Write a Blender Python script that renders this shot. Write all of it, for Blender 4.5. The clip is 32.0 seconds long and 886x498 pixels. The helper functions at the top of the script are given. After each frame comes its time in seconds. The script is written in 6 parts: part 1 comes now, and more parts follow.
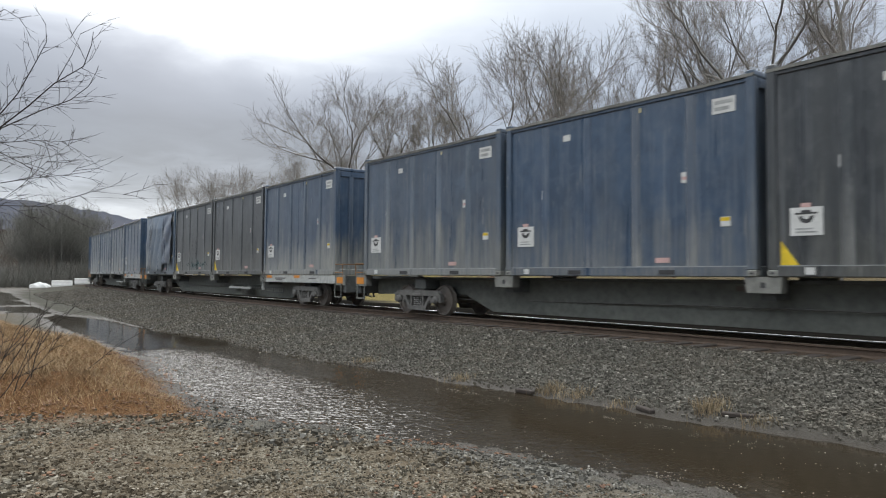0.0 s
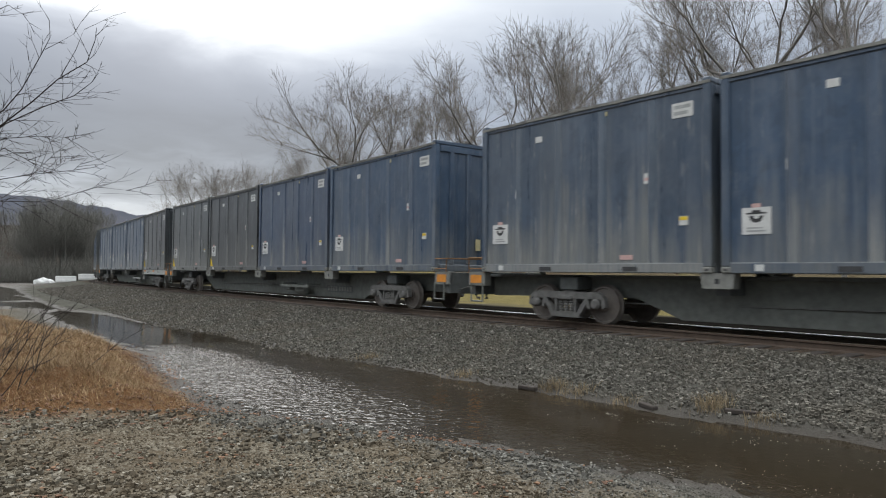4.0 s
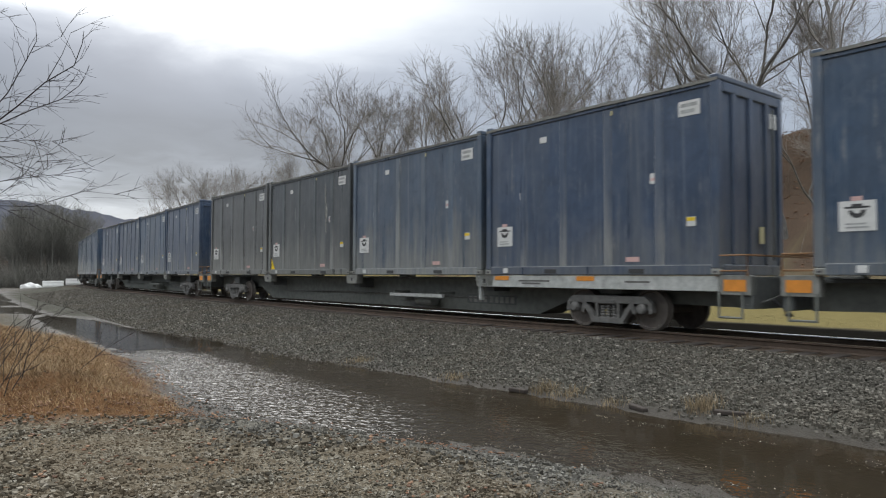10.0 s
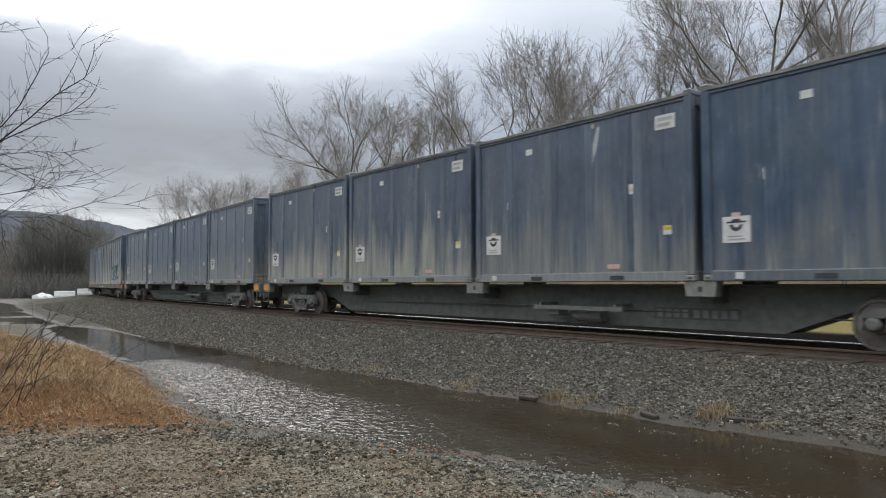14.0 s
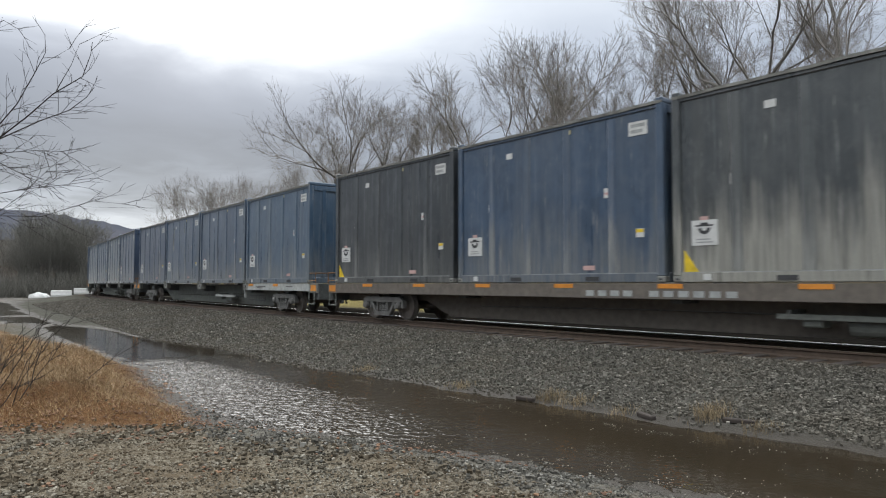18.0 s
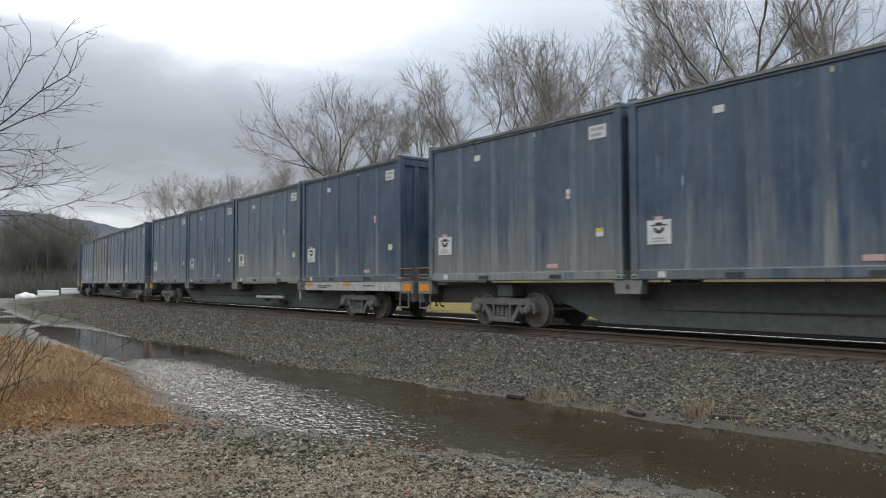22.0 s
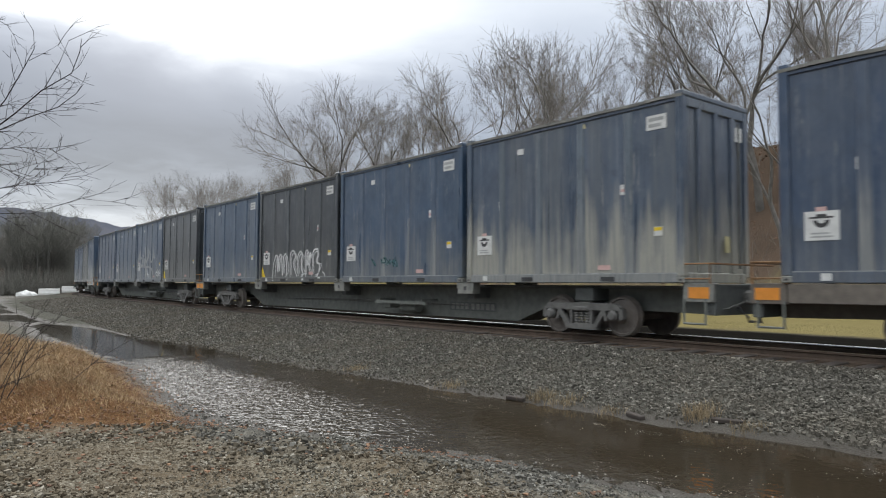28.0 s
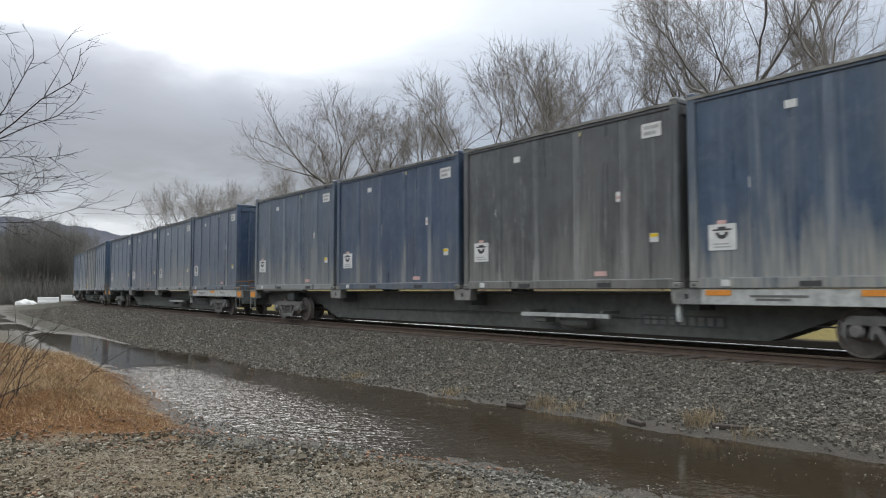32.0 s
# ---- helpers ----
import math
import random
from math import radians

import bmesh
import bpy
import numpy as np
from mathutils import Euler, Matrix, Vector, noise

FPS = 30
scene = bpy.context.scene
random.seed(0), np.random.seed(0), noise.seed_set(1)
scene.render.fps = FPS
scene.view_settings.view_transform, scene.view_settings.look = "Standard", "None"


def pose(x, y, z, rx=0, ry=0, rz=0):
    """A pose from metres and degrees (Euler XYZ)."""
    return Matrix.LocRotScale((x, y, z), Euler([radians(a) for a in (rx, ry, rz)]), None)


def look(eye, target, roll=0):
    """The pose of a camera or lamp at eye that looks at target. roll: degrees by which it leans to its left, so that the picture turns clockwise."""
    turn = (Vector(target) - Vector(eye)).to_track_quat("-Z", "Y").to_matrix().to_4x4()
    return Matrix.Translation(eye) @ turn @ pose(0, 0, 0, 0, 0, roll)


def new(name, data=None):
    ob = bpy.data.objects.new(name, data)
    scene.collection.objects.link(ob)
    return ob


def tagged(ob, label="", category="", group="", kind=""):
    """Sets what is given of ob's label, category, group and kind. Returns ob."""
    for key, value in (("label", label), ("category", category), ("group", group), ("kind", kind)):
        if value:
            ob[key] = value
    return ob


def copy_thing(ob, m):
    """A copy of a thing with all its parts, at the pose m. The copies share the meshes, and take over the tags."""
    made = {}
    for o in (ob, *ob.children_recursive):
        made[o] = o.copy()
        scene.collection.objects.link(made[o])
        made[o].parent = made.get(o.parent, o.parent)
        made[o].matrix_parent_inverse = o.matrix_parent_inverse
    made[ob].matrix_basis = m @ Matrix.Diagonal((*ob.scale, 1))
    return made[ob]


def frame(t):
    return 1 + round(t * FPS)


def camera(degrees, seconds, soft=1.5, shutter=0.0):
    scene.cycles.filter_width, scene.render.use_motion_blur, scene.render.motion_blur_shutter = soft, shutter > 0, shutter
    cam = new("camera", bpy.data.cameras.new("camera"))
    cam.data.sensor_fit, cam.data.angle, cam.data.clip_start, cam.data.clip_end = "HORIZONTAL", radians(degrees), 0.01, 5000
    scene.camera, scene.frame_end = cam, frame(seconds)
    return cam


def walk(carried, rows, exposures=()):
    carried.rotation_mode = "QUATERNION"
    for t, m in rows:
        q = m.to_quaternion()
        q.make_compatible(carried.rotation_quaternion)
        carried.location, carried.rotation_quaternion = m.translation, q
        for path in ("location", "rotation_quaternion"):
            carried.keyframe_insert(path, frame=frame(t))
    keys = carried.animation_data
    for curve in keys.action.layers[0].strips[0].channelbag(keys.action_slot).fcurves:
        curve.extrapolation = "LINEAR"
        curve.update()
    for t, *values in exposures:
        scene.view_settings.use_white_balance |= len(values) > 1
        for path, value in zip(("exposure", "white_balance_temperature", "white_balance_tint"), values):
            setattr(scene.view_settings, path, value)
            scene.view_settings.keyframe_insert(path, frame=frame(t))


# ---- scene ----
EYE = (0.0, 0.0, 1.6)
cam = camera(65.2, 32.0, 1.1, 0.13)


def aim(yaw, pitch, roll):
    """A held camera at the eye: degrees to the left, upwards and of lean."""
    return (Matrix.Translation(EYE) @ Matrix.Rotation(radians(yaw), 4, "Z") @ Matrix.Rotation(radians(90 + pitch), 4, "X")
            @ Matrix.Rotation(radians(-roll), 4, "Z"))


PATH = [
    (0.0, 0.586, 2.295, -0.420), (0.5, 0.669, 2.279, -0.498), (1.0, 0.921, 2.278, -0.591), (1.5, 0.853, 2.223, -0.642),
    (2.0, 0.930, 2.227, -0.676), (2.5, 0.897, 2.206, -0.776), (3.0, 0.911, 2.262, -0.788), (3.5, 0.871, 2.186, -0.694),
    (5.5, 0.783, 1.416, -0.138), (6.0, 0.680, 1.415, -0.307), (6.5, 0.651, 1.501, -0.142), (7.0, 0.472, 1.488, -0.193),
    (7.5, 0.309, 1.396, -0.240), (8.0, 0.320, 1.569, -0.409), (8.5, 0.232, 1.920, -0.234), (9.0, 0.082, 2.126, -0.252),
    (9.5, 0.019, 2.243, -0.340), (10.0, 0.009, 2.243, -0.262), (10.5, 0.026, 2.219, -0.181), (11.0, -0.014, 2.190, -0.022),
    (11.5, 0.064, 2.454, 0.007), (12.0, 0.061, 3.019, 0.010), (12.5, 0.312, 3.143, 0.153), (13.0, 0.436, 3.079, 0.189),
    (13.5, 0.672, 2.997, 0.268), (14.0, 0.744, 2.879, 0.112), (14.5, 0.784, 2.868, -0.040), (16.5, 0.675, 2.950, -0.488),
    (17.0, 0.653, 2.948, -0.456), (17.5, 0.580, 2.852, 0.016), (18.0, 0.539, 2.909, -0.047), (18.5, 0.281, 2.790, 0.114),
    (19.0, -0.000, 2.778, 0.000), (19.5, -0.222, 2.817, 0.052), (20.0, -0.482, 2.683, 0.137), (20.5, -0.509, 2.705, 0.026),
    (21.0, -0.394, 2.685, -0.008), (21.5, -0.314, 2.671, -0.046), (22.0, -0.292, 2.755, 0.222), (22.5, -0.089, 2.963, 0.525),
    (23.0, -0.029, 3.141, 0.339), (23.5, -0.062, 3.146, 0.222), (24.0, -0.110, 3.124, 0.145), (24.5, -0.150, 3.050, -0.181),
    (25.0, -0.069, 3.075, -0.139), (25.5, -0.035, 3.064, -0.290), (27.5, -0.159, 2.895, -0.238), (28.0, -0.220, 2.884, -0.275),
    (28.5, -0.369, 2.892, -0.282), (29.0, -0.388, 2.906, -0.217), (29.5, -0.336, 2.970, -0.287), (30.0, -0.373, 3.168, 0.234),
    (30.5, -0.316, 3.173, 0.115), (31.0, -0.166, 3.362, 0.135), (31.5, -0.189, 3.459, 0.209), (32.0, -0.268, 3.442, 0.017),
]
EXPOSURE = 0.31
DRIFT = [(0, 0.08), (1, 0.02), (2, -0.07), (3, -0.09), (6, -0.07), (10, -0.09), (12, -0.02), (14, 0.0), (18, 0.0), (24, 0.0), (28, 0.02), (32, 0.03)]
walk(cam, [(t, aim(a, b, c)) for t, a, b, c in PATH], [(t, EXPOSURE + e) for t, e in DRIFT])

# ---- light: a bright gap in an overcast sky, low in front of the camera ----
SUN_AZ, SUN_EL = radians(-22), radians(32)
SUN_WAY = Vector((math.sin(SUN_AZ) * math.cos(SUN_EL), math.cos(SUN_AZ) * math.cos(SUN_EL), math.sin(SUN_EL)))
world = bpy.data.worlds.new("overcast_sky")
scene.world = world
world.use_nodes = True


def sky_nodes():
    nt = world.node_tree
    nt.nodes.clear()
    add, join = nt.nodes.new, nt.links.new
    out, bg = add("ShaderNodeOutputWorld"), add("ShaderNodeBackground")
    co, sky = add("ShaderNodeTexCoord"), add("ShaderNodeTexSky")
    sky.sky_type, sky.sun_disc = "NISHITA", False
    sky.sun_elevation, sky.sun_rotation = SUN_EL, SUN_AZ
    sep = add("ShaderNodeSeparateXYZ")
    join(co.outputs["Generated"], sep.inputs[0])

    def m(op, a, b=None, c=None):
        n = add("ShaderNodeMath")
        n.operation = op
        for i, v in enumerate((a, b, c)):
            if v is None:
                continue
            if isinstance(v, (int, float)):
                n.inputs[i].default_value = v
            else:
                join(v, n.inputs[i])
        return n.outputs[0]

    # the cloud sheet: the direction cast on a flat layer overhead
    up = m("MAXIMUM", m("ADD", sep.outputs[2], 0.10), 0.02)
    flat = add("ShaderNodeCombineXYZ")
    join(m("DIVIDE", sep.outputs[0], up), flat.inputs[0])
    join(m("DIVIDE", sep.outputs[1], up), flat.inputs[1])
    flat.inputs[2].default_value = 3.1

    def cloud(scale, detail, rough, dist, shift):
        mp = add("ShaderNodeMapping")
        mp.inputs["Location"].default_value = shift
        mp.inputs["Scale"].default_value = (1.0, 1.0, 1.0)
        join(flat.outputs[0], mp.inputs[0])
        n = add("ShaderNodeTexNoise")
        for k, v in (("Scale", scale), ("Detail", detail), ("Roughness", rough), ("Distortion", dist)):
            n.inputs[k].default_value = v
        join(mp.outputs[0], n.inputs["Vector"])
        return n.outputs["Fac"]

    def ramp(fac, *stops):
        n = add("ShaderNodeValToRGB")
        e = n.color_ramp.elements
        while len(e) < len(stops):
            e.new(0.5)
        for el, (where, v) in zip(e, stops):
            el.position, el.color = where, (v, v, v, 1)
        join(fac, n.inputs[0])
        return n.outputs[0]

    big, small, wisp = cloud(0.42, 5, 0.5, 0.3, (1.7, 0.4, 0)), cloud(1.3, 6, 0.52, 0.5, (0.3, 2.2, 0)), cloud(4.5, 5, 0.55, 0.4, (5.1, 1.2, 0))
    dot = add("ShaderNodeVectorMath")
    dot.operation = "DOT_PRODUCT"
    join(co.outputs["Generated"], dot.inputs[0])
    dot.inputs[1].default_value = SUN_WAY
    high = m("MAXIMUM", sep.outputs[2], 0.0)
    # the bank's edges wander with the cloud's lumps, less so near the horizon
    lump = m("ADD", m("MULTIPLY", m("SUBTRACT", small, 0.5), 0.55), m("ADD", m("MULTIPLY", m("SUBTRACT", big, 0.5), 0.40), m("MULTIPLY", m("SUBTRACT", wisp, 0.5), 0.16)))
    edge = m("ADD", high, m("MULTIPLY", lump, m("ADD", m("MULTIPLY", high, 0.85), 0.02)))
    # towards the ridge: a pale strip under a dark bank, a bright thin sheet above it; elsewhere an even grey
    left = ramp(edge, (0.0, 0.52), (0.085, 0.50), (0.118, 0.27), (0.16, 0.185), (0.215, 0.205), (0.26, 0.29), (0.305, 0.45), (0.36, 0.95), (0.60, 1.0))
    right = ramp(edge, (0.0, 0.32), (0.10, 0.33), (0.20, 0.37), (0.30, 0.43), (0.38, 0.62), (0.60, 0.9))
    flatlen = m("MAXIMUM", m("SQRT", m("SUBTRACT", 1.0, m("MULTIPLY", high, high))), 0.05)
    bear = m("ADD", m("DIVIDE", sep.outputs[0], flatlen), m("MULTIPLY", m("SUBTRACT", big, 0.5), 0.35))
    turn = m("MINIMUM", m("MAXIMUM", m("MULTIPLY", m("ADD", bear, 0.20), 2.6), 0.0), 1.0)
    val = m("ADD", m("MULTIPLY", left, m("SUBTRACT", 1.0, turn)), m("MULTIPLY", right, turn))
    # soft mottling inside the cloud
    val = m("MULTIPLY", val, m("ADD", 1.0, m("ADD", m("MULTIPLY", m("SUBTRACT", small, 0.5), -0.55), m("MULTIPLY", m("SUBTRACT", wisp, 0.5), -0.35))))
    # an overcast sky is three times as bright overhead as at the horizon, and brightest round the hidden sun
    dome = m("ADD", m("ADD", 0.112, m("MULTIPLY", high, 0.15)), m("MULTIPLY", m("MULTIPLY", high, high), 3.0))
    lift = ramp(high, (0.36, 0.0), (0.62, 1.0))
    val = m("ADD", m("MULTIPLY", val, m("SUBTRACT", 1.0, lift)), m("MULTIPLY", dome, lift))
    near = m("MULTIPLY", m("POWER", m("MAXIMUM", dot.outputs["Value"], 0.0), 48.0), 2.0)
    val = m("ADD", val, m("MULTIPLY", near, ramp(edge, (0.28, 0.0), (0.42, 1.0))))
    val = m("MAXIMUM", val, 0.15)
    tint = add("ShaderNodeMix")
    tint.data_type = "RGBA"
    join(m("MULTIPLY", m("SUBTRACT", val, 0.25), 1.6), tint.inputs["Factor"])
    tint.inputs["A"].default_value, tint.inputs["B"].default_value = (0.82, 0.93, 1.13, 1), (0.96, 1.0, 1.03, 1)
    mul = add("ShaderNodeVectorMath")
    mul.operation = "SCALE"
    join(tint.outputs["Result"], mul.inputs[0])
    join(val, mul.inputs["Scale"])
    blue = add("ShaderNodeVectorMath")
    blue.operation = "SCALE"
    join(sky.outputs[0], blue.inputs[0])
    blue.inputs["Scale"].default_value = 0.012
    total = add("ShaderNodeVectorMath")
    total.operation = "ADD"
    join(mul.outputs[0], total.inputs[0])
    join(blue.outputs[0], total.inputs[1])
    join(total.outputs[0], bg.inputs["Color"])
    bg.inputs["Strength"].default_value = 1.0
    join(bg.outputs[0], out.inputs[0])


sky_nodes()
sun = new("sun", bpy.data.lights.new("sun", "SUN"))
sun.data.energy, sun.data.angle, sun.data.color = 0.5, radians(30), (1.0, 0.97, 0.93)
sun.matrix_basis = look(SUN_WAY * 100, (0, 0, 0))


# ---- materials ----
class Mat:
    """A node material with a Principled shader and short helpers."""

    def __init__(self, name, rough=0.8, metal=0.0, spec=0.4):
        self.mat = bpy.data.materials.new(name)
        self.mat.use_nodes = True
        self.nt = self.mat.node_tree
        self.bsdf = self.nt.nodes["Principled BSDF"]
        self.bsdf.inputs["Roughness"].default_value = rough
        self.bsdf.inputs["Metallic"].default_value = metal
        self.bsdf.inputs["Specular IOR Level"].default_value = spec
        self.co = self.nt.nodes.new("ShaderNodeTexCoord").outputs["Object"]

    def node(self, kind):
        return self.nt.nodes.new(kind)

    def link(self, a, b):
        self.nt.links.new(a, b)

    def put(self, v, socket):
        if isinstance(v, (int, float, tuple)):
            socket.default_value = v
        else:
            self.link(v, socket)

    def math(self, op, a, b=0.0, clamp=False):
        n = self.node("ShaderNodeMath")
        n.operation, n.use_clamp = op, clamp
        self.put(a, n.inputs[0])
        self.put(b, n.inputs[1])
        return n.outputs[0]

    def shifted(self, amount=40.0):
        """Object coordinates moved by the object's random number, so that no two copies look alike."""
        info = self.node("ShaderNodeObjectInfo").outputs["Random"]
        n = self.node("ShaderNodeVectorMath")
        n.operation = "ADD"
        c = self.node("ShaderNodeCombineXYZ")
        v = self.math("MULTIPLY", info, amount)
        self.link(v, c.inputs[0])
        self.link(v, c.inputs[1])
        self.link(self.co, n.inputs[0])
        self.link(c.outputs[0], n.inputs[1])
        self.co = n.outputs[0]
        return self

    def noise(self, scale, detail=4, rough=0.6, stretch=(1, 1, 1), dist=0.0):
        mp = self.node("ShaderNodeMapping")
        mp.inputs["Scale"].default_value = stretch
        self.link(self.co, mp.inputs[0])
        n = self.node("ShaderNodeTexNoise")
        for k, v in (("Scale", scale), ("Detail", detail), ("Roughness", rough), ("Distortion", dist)):
            n.inputs[k].default_value = v
        self.link(mp.outputs[0], n.inputs["Vector"])
        return n.outputs["Fac"]

    def cells(self, scale, out="Color", stretch=(1, 1, 1)):
        mp = self.node("ShaderNodeMapping")
        mp.inputs["Scale"].default_value = stretch
        self.link(self.co, mp.inputs[0])
        n = self.node("ShaderNodeTexVoronoi")
        n.inputs["Scale"].default_value = scale
        self.link(mp.outputs[0], n.inputs["Vector"])
        return n.outputs[out]

    def ramp(self, fac, *stops):
        n = self.node("ShaderNodeValToRGB")
        e = n.color_ramp.elements
        while len(e) < len(stops):
            e.new(0.5)
        for el, (p, c) in zip(e, stops):
            el.position = p
            el.color = (*c, 1) if isinstance(c, tuple) else (c, c, c, 1)
        self.put(fac, n.inputs[0])
        return n.outputs[0]

    def mix(self, fac, a, b, how="MIX"):
        n = self.node("ShaderNodeMix")
        n.data_type, n.blend_type = "RGBA", how
        self.put(fac, n.inputs["Factor"])
        for v, k in ((a, "A"), (b, "B")):
            self.put((*v, 1) if isinstance(v, tuple) and len(v) == 3 else v, n.inputs[k])
        return n.outputs["Result"]

    def attr(self, name):
        n = self.node("ShaderNodeAttribute")
        n.attribute_name = name
        return n.outputs["Fac"]

    def random(self):
        return self.node("ShaderNodeObjectInfo").outputs["Random"]

    def island(self):
        return self.node("ShaderNodeNewGeometry").outputs["Random Per Island"]

    def sep(self, k):
        n = self.node("ShaderNodeSeparateXYZ")
        self.link(self.co, n.inputs[0])
        return n.outputs[k]

    def bump(self, height, strength=0.3, distance=0.02):
        n = self.node("ShaderNodeBump")
        n.inputs["Strength"].default_value, n.inputs["Distance"].default_value = strength, distance
        self.put(height, n.inputs["Height"])
        self.link(n.outputs[0], self.bsdf.inputs["Normal"])

    def color(self, c):
        self.put((*c, 1) if isinstance(c, tuple) and len(c) == 3 else c, self.bsdf.inputs["Base Color"])
        return self

    def rough(self, r):
        self.put(r, self.bsdf.inputs["Roughness"])
        return self


def plain(name, col, rough=0.7, metal=0.0, var=0.25, scale=6.0):
    """A simple worn surface: one colour with stains at two scales."""
    m = Mat(name, rough, metal).shifted()
    a = m.noise(scale, 5)
    b = m.noise(scale * 9, 3)
    dark = tuple(c * (1 - var) for c in col)
    light = tuple(min(1, c * (1 + var)) for c in col)
    m.color(m.mix(m.math("MULTIPLY", b, 0.35), m.ramp(a, (0.3, dark), (0.7, light)), tuple(c * 0.6 for c in col)))
    m.bump(b, 0.15, 0.004)
    return m.mat


def paint(name, col, mud=0.3, wear=0.3, mudcol=(0.235, 0.235, 0.21), chalk=0.25):
    """Weathered container paint: chalky streaks that run down, road mud towards the floor, rubbed and rusted spots."""
    m = Mat(name, 0.5, 0.0, 0.8).shifted(60)
    col = (col[0] * 0.55 + 0.003, col[1] * 0.63 + 0.004, col[2] * 0.66 + 0.005)
    z = m.sep(2)
    streak = m.noise(1.0, 6, 0.68, (2.3, 2.3, 0.10))
    fine = m.noise(1.0, 4, 0.6, (16, 16, 0.7))
    patch = m.noise(0.9, 4, 0.55)
    grit = m.noise(28, 3)
    dents = m.noise(1.6, 2, 0.5, (1, 1, 0.7))
    base = m.mix(m.math("MULTIPLY", m.ramp(streak, (0.42, 0.0), (0.72, 1.0)), chalk * 2.0), col, tuple(min(1, c * 1.5 + 0.036) for c in col))
    base = m.mix(m.math("MULTIPLY", m.ramp(patch, (0.4, 0.0), (0.7, 1.0)), 0.6), base, tuple(c * 0.55 for c in col))
    fade = m.noise(0.55, 3, 0.5, (1, 1, 1.3), 0.8)
    base = m.mix(m.math("MULTIPLY", m.ramp(fade, (0.45, 0.0), (0.68, 1.0)), 0.18 + 0.4 * chalk), base, tuple(c * 0.55 + 0.052 for c in col))
    # blotches a hand or two across, where the paint is rubbed matt or still dark
    blot = m.noise(2.6, 5, 0.7, (1, 1, 0.75), 0.5)
    base = m.mix(m.math("MULTIPLY", m.ramp(blot, (0.50, 0.0), (0.62, 1.0)), 0.35 + 0.5 * wear), base, tuple(c * 0.8 + 0.055 for c in col))
    base = m.mix(m.math("MULTIPLY", m.ramp(blot, (0.36, 1.0), (0.47, 0.0)), 0.55), base, tuple(c * 0.62 for c in col))
    # broad bands where rain has washed dust down over a panel or two
    band = m.noise(1.0, 3, 0.5, (0.95, 0.95, 0.06), 0.4)
    base = m.mix(m.math("MULTIPLY", m.ramp(band, (0.50, 0.0), (0.60, 1.0)), m.math("MULTIPLY", m.ramp(fine, (0.3, 0.35), (0.65, 1.0)), 0.25 + 0.7 * mud, True)), base, tuple(c * 0.5 + d * 0.28 for c, d in zip(col, mudcol)))
    # mud: reaches higher where the streaks are strong
    reach = m.math("ADD", m.math("MULTIPLY", streak, 3.4), m.math("MULTIPLY", patch, 1.1))
    low = m.math("SUBTRACT", reach, m.math("ADD", m.math("MULTIPLY", z, 0.62), 1.55 - 0.5 * mud))
    muddy = m.math("MULTIPLY", m.ramp(low, (0.0, 0.0), (0.75, 1.0)), m.math("MULTIPLY", m.ramp(fine, (0.3, 0.4), (0.6, 1.0)), mud * 1.7, True), True)
    base = m.mix(muddy, base, mudcol)
    drip = m.noise(1.0, 4, 0.65, (11, 11, 0.28))
    base = m.mix(m.math("MULTIPLY", m.ramp(drip, (0.56, 0.0), (0.74, 1.0)), 0.18 + 0.4 * wear), base, (0.27, 0.285, 0.30))
    base = m.mix(m.math("MULTIPLY", m.ramp(drip, (0.26, 1.0), (0.42, 0.0)), 0.45), base, tuple(c * 0.45 for c in col))
    rub = m.math("MULTIPLY", m.ramp(m.math("MULTIPLY", m.noise(2.2, 6, 0.75, (1.6, 1.6, 0.6)), fine), (0.33, 0.0), (0.42, 1.0)), wear)
    base = m.mix(rub, base, (0.34, 0.33, 0.31))
    rust = m.math("MULTIPLY", m.ramp(m.noise(7, 5, 0.7, (1, 1, 0.5)), (0.66, 0.0), (0.74, 1.0)), 0.55 * wear)
    base = m.mix(rust, base, (0.11, 0.055, 0.03))
    base = m.mix(m.math("MULTIPLY", grit, 0.25), base, tuple(c * 0.5 for c in col))
    m.color(base)
    m.rough(m.ramp(streak, (0.3, 0.24), (0.7, 0.42)))
    m.bsdf.inputs["Sheen Weight"].default_value, m.bsdf.inputs["Sheen Roughness"].default_value = 0.20, 0.40
    m.bump(m.math("ADD", m.math("MULTIPLY", dents, 1.0), m.math("MULTIPLY", grit, 0.02)), 0.35, 0.05)
    return m.mat


NAVY = paint("paint_navy", (0.039, 0.074, 0.145), 0.22, 0.35)
BLUE = paint("paint_blue", (0.048, 0.094, 0.168), 0.32, 0.45)
BRIGHT = paint("paint_bright_blue", (0.054, 0.115, 0.195), 0.25, 0.5)
SLATE = paint("paint_slate_blue", (0.082, 0.113, 0.166), 0.5, 0.5, chalk=0.4)
TAN = paint("paint_blue_under_tan_mud", (0.074, 0.102, 0.155), 0.68, 0.55, (0.34, 0.33, 0.28), 0.42)
COAL = paint("paint_charcoal", (0.036, 0.038, 0.041), 0.20, 0.35, chalk=0.12)
GREY = paint("paint_dark_grey", (0.064, 0.066, 0.066), 0.38, 0.5, chalk=0.3)
MUDNAVY = paint("paint_navy_under_mud", (0.048, 0.089, 0.158), 0.55, 0.45, (0.33, 0.325, 0.285), 0.28)
MUDGREY = paint("paint_grey_under_mud", (0.074, 0.074, 0.072), 0.68, 0.5, (0.33, 0.32, 0.28), 0.3)
BROWN = paint("paint_brown_grey", (0.098, 0.088, 0.081), 0.40, 0.55, chalk=0.4)

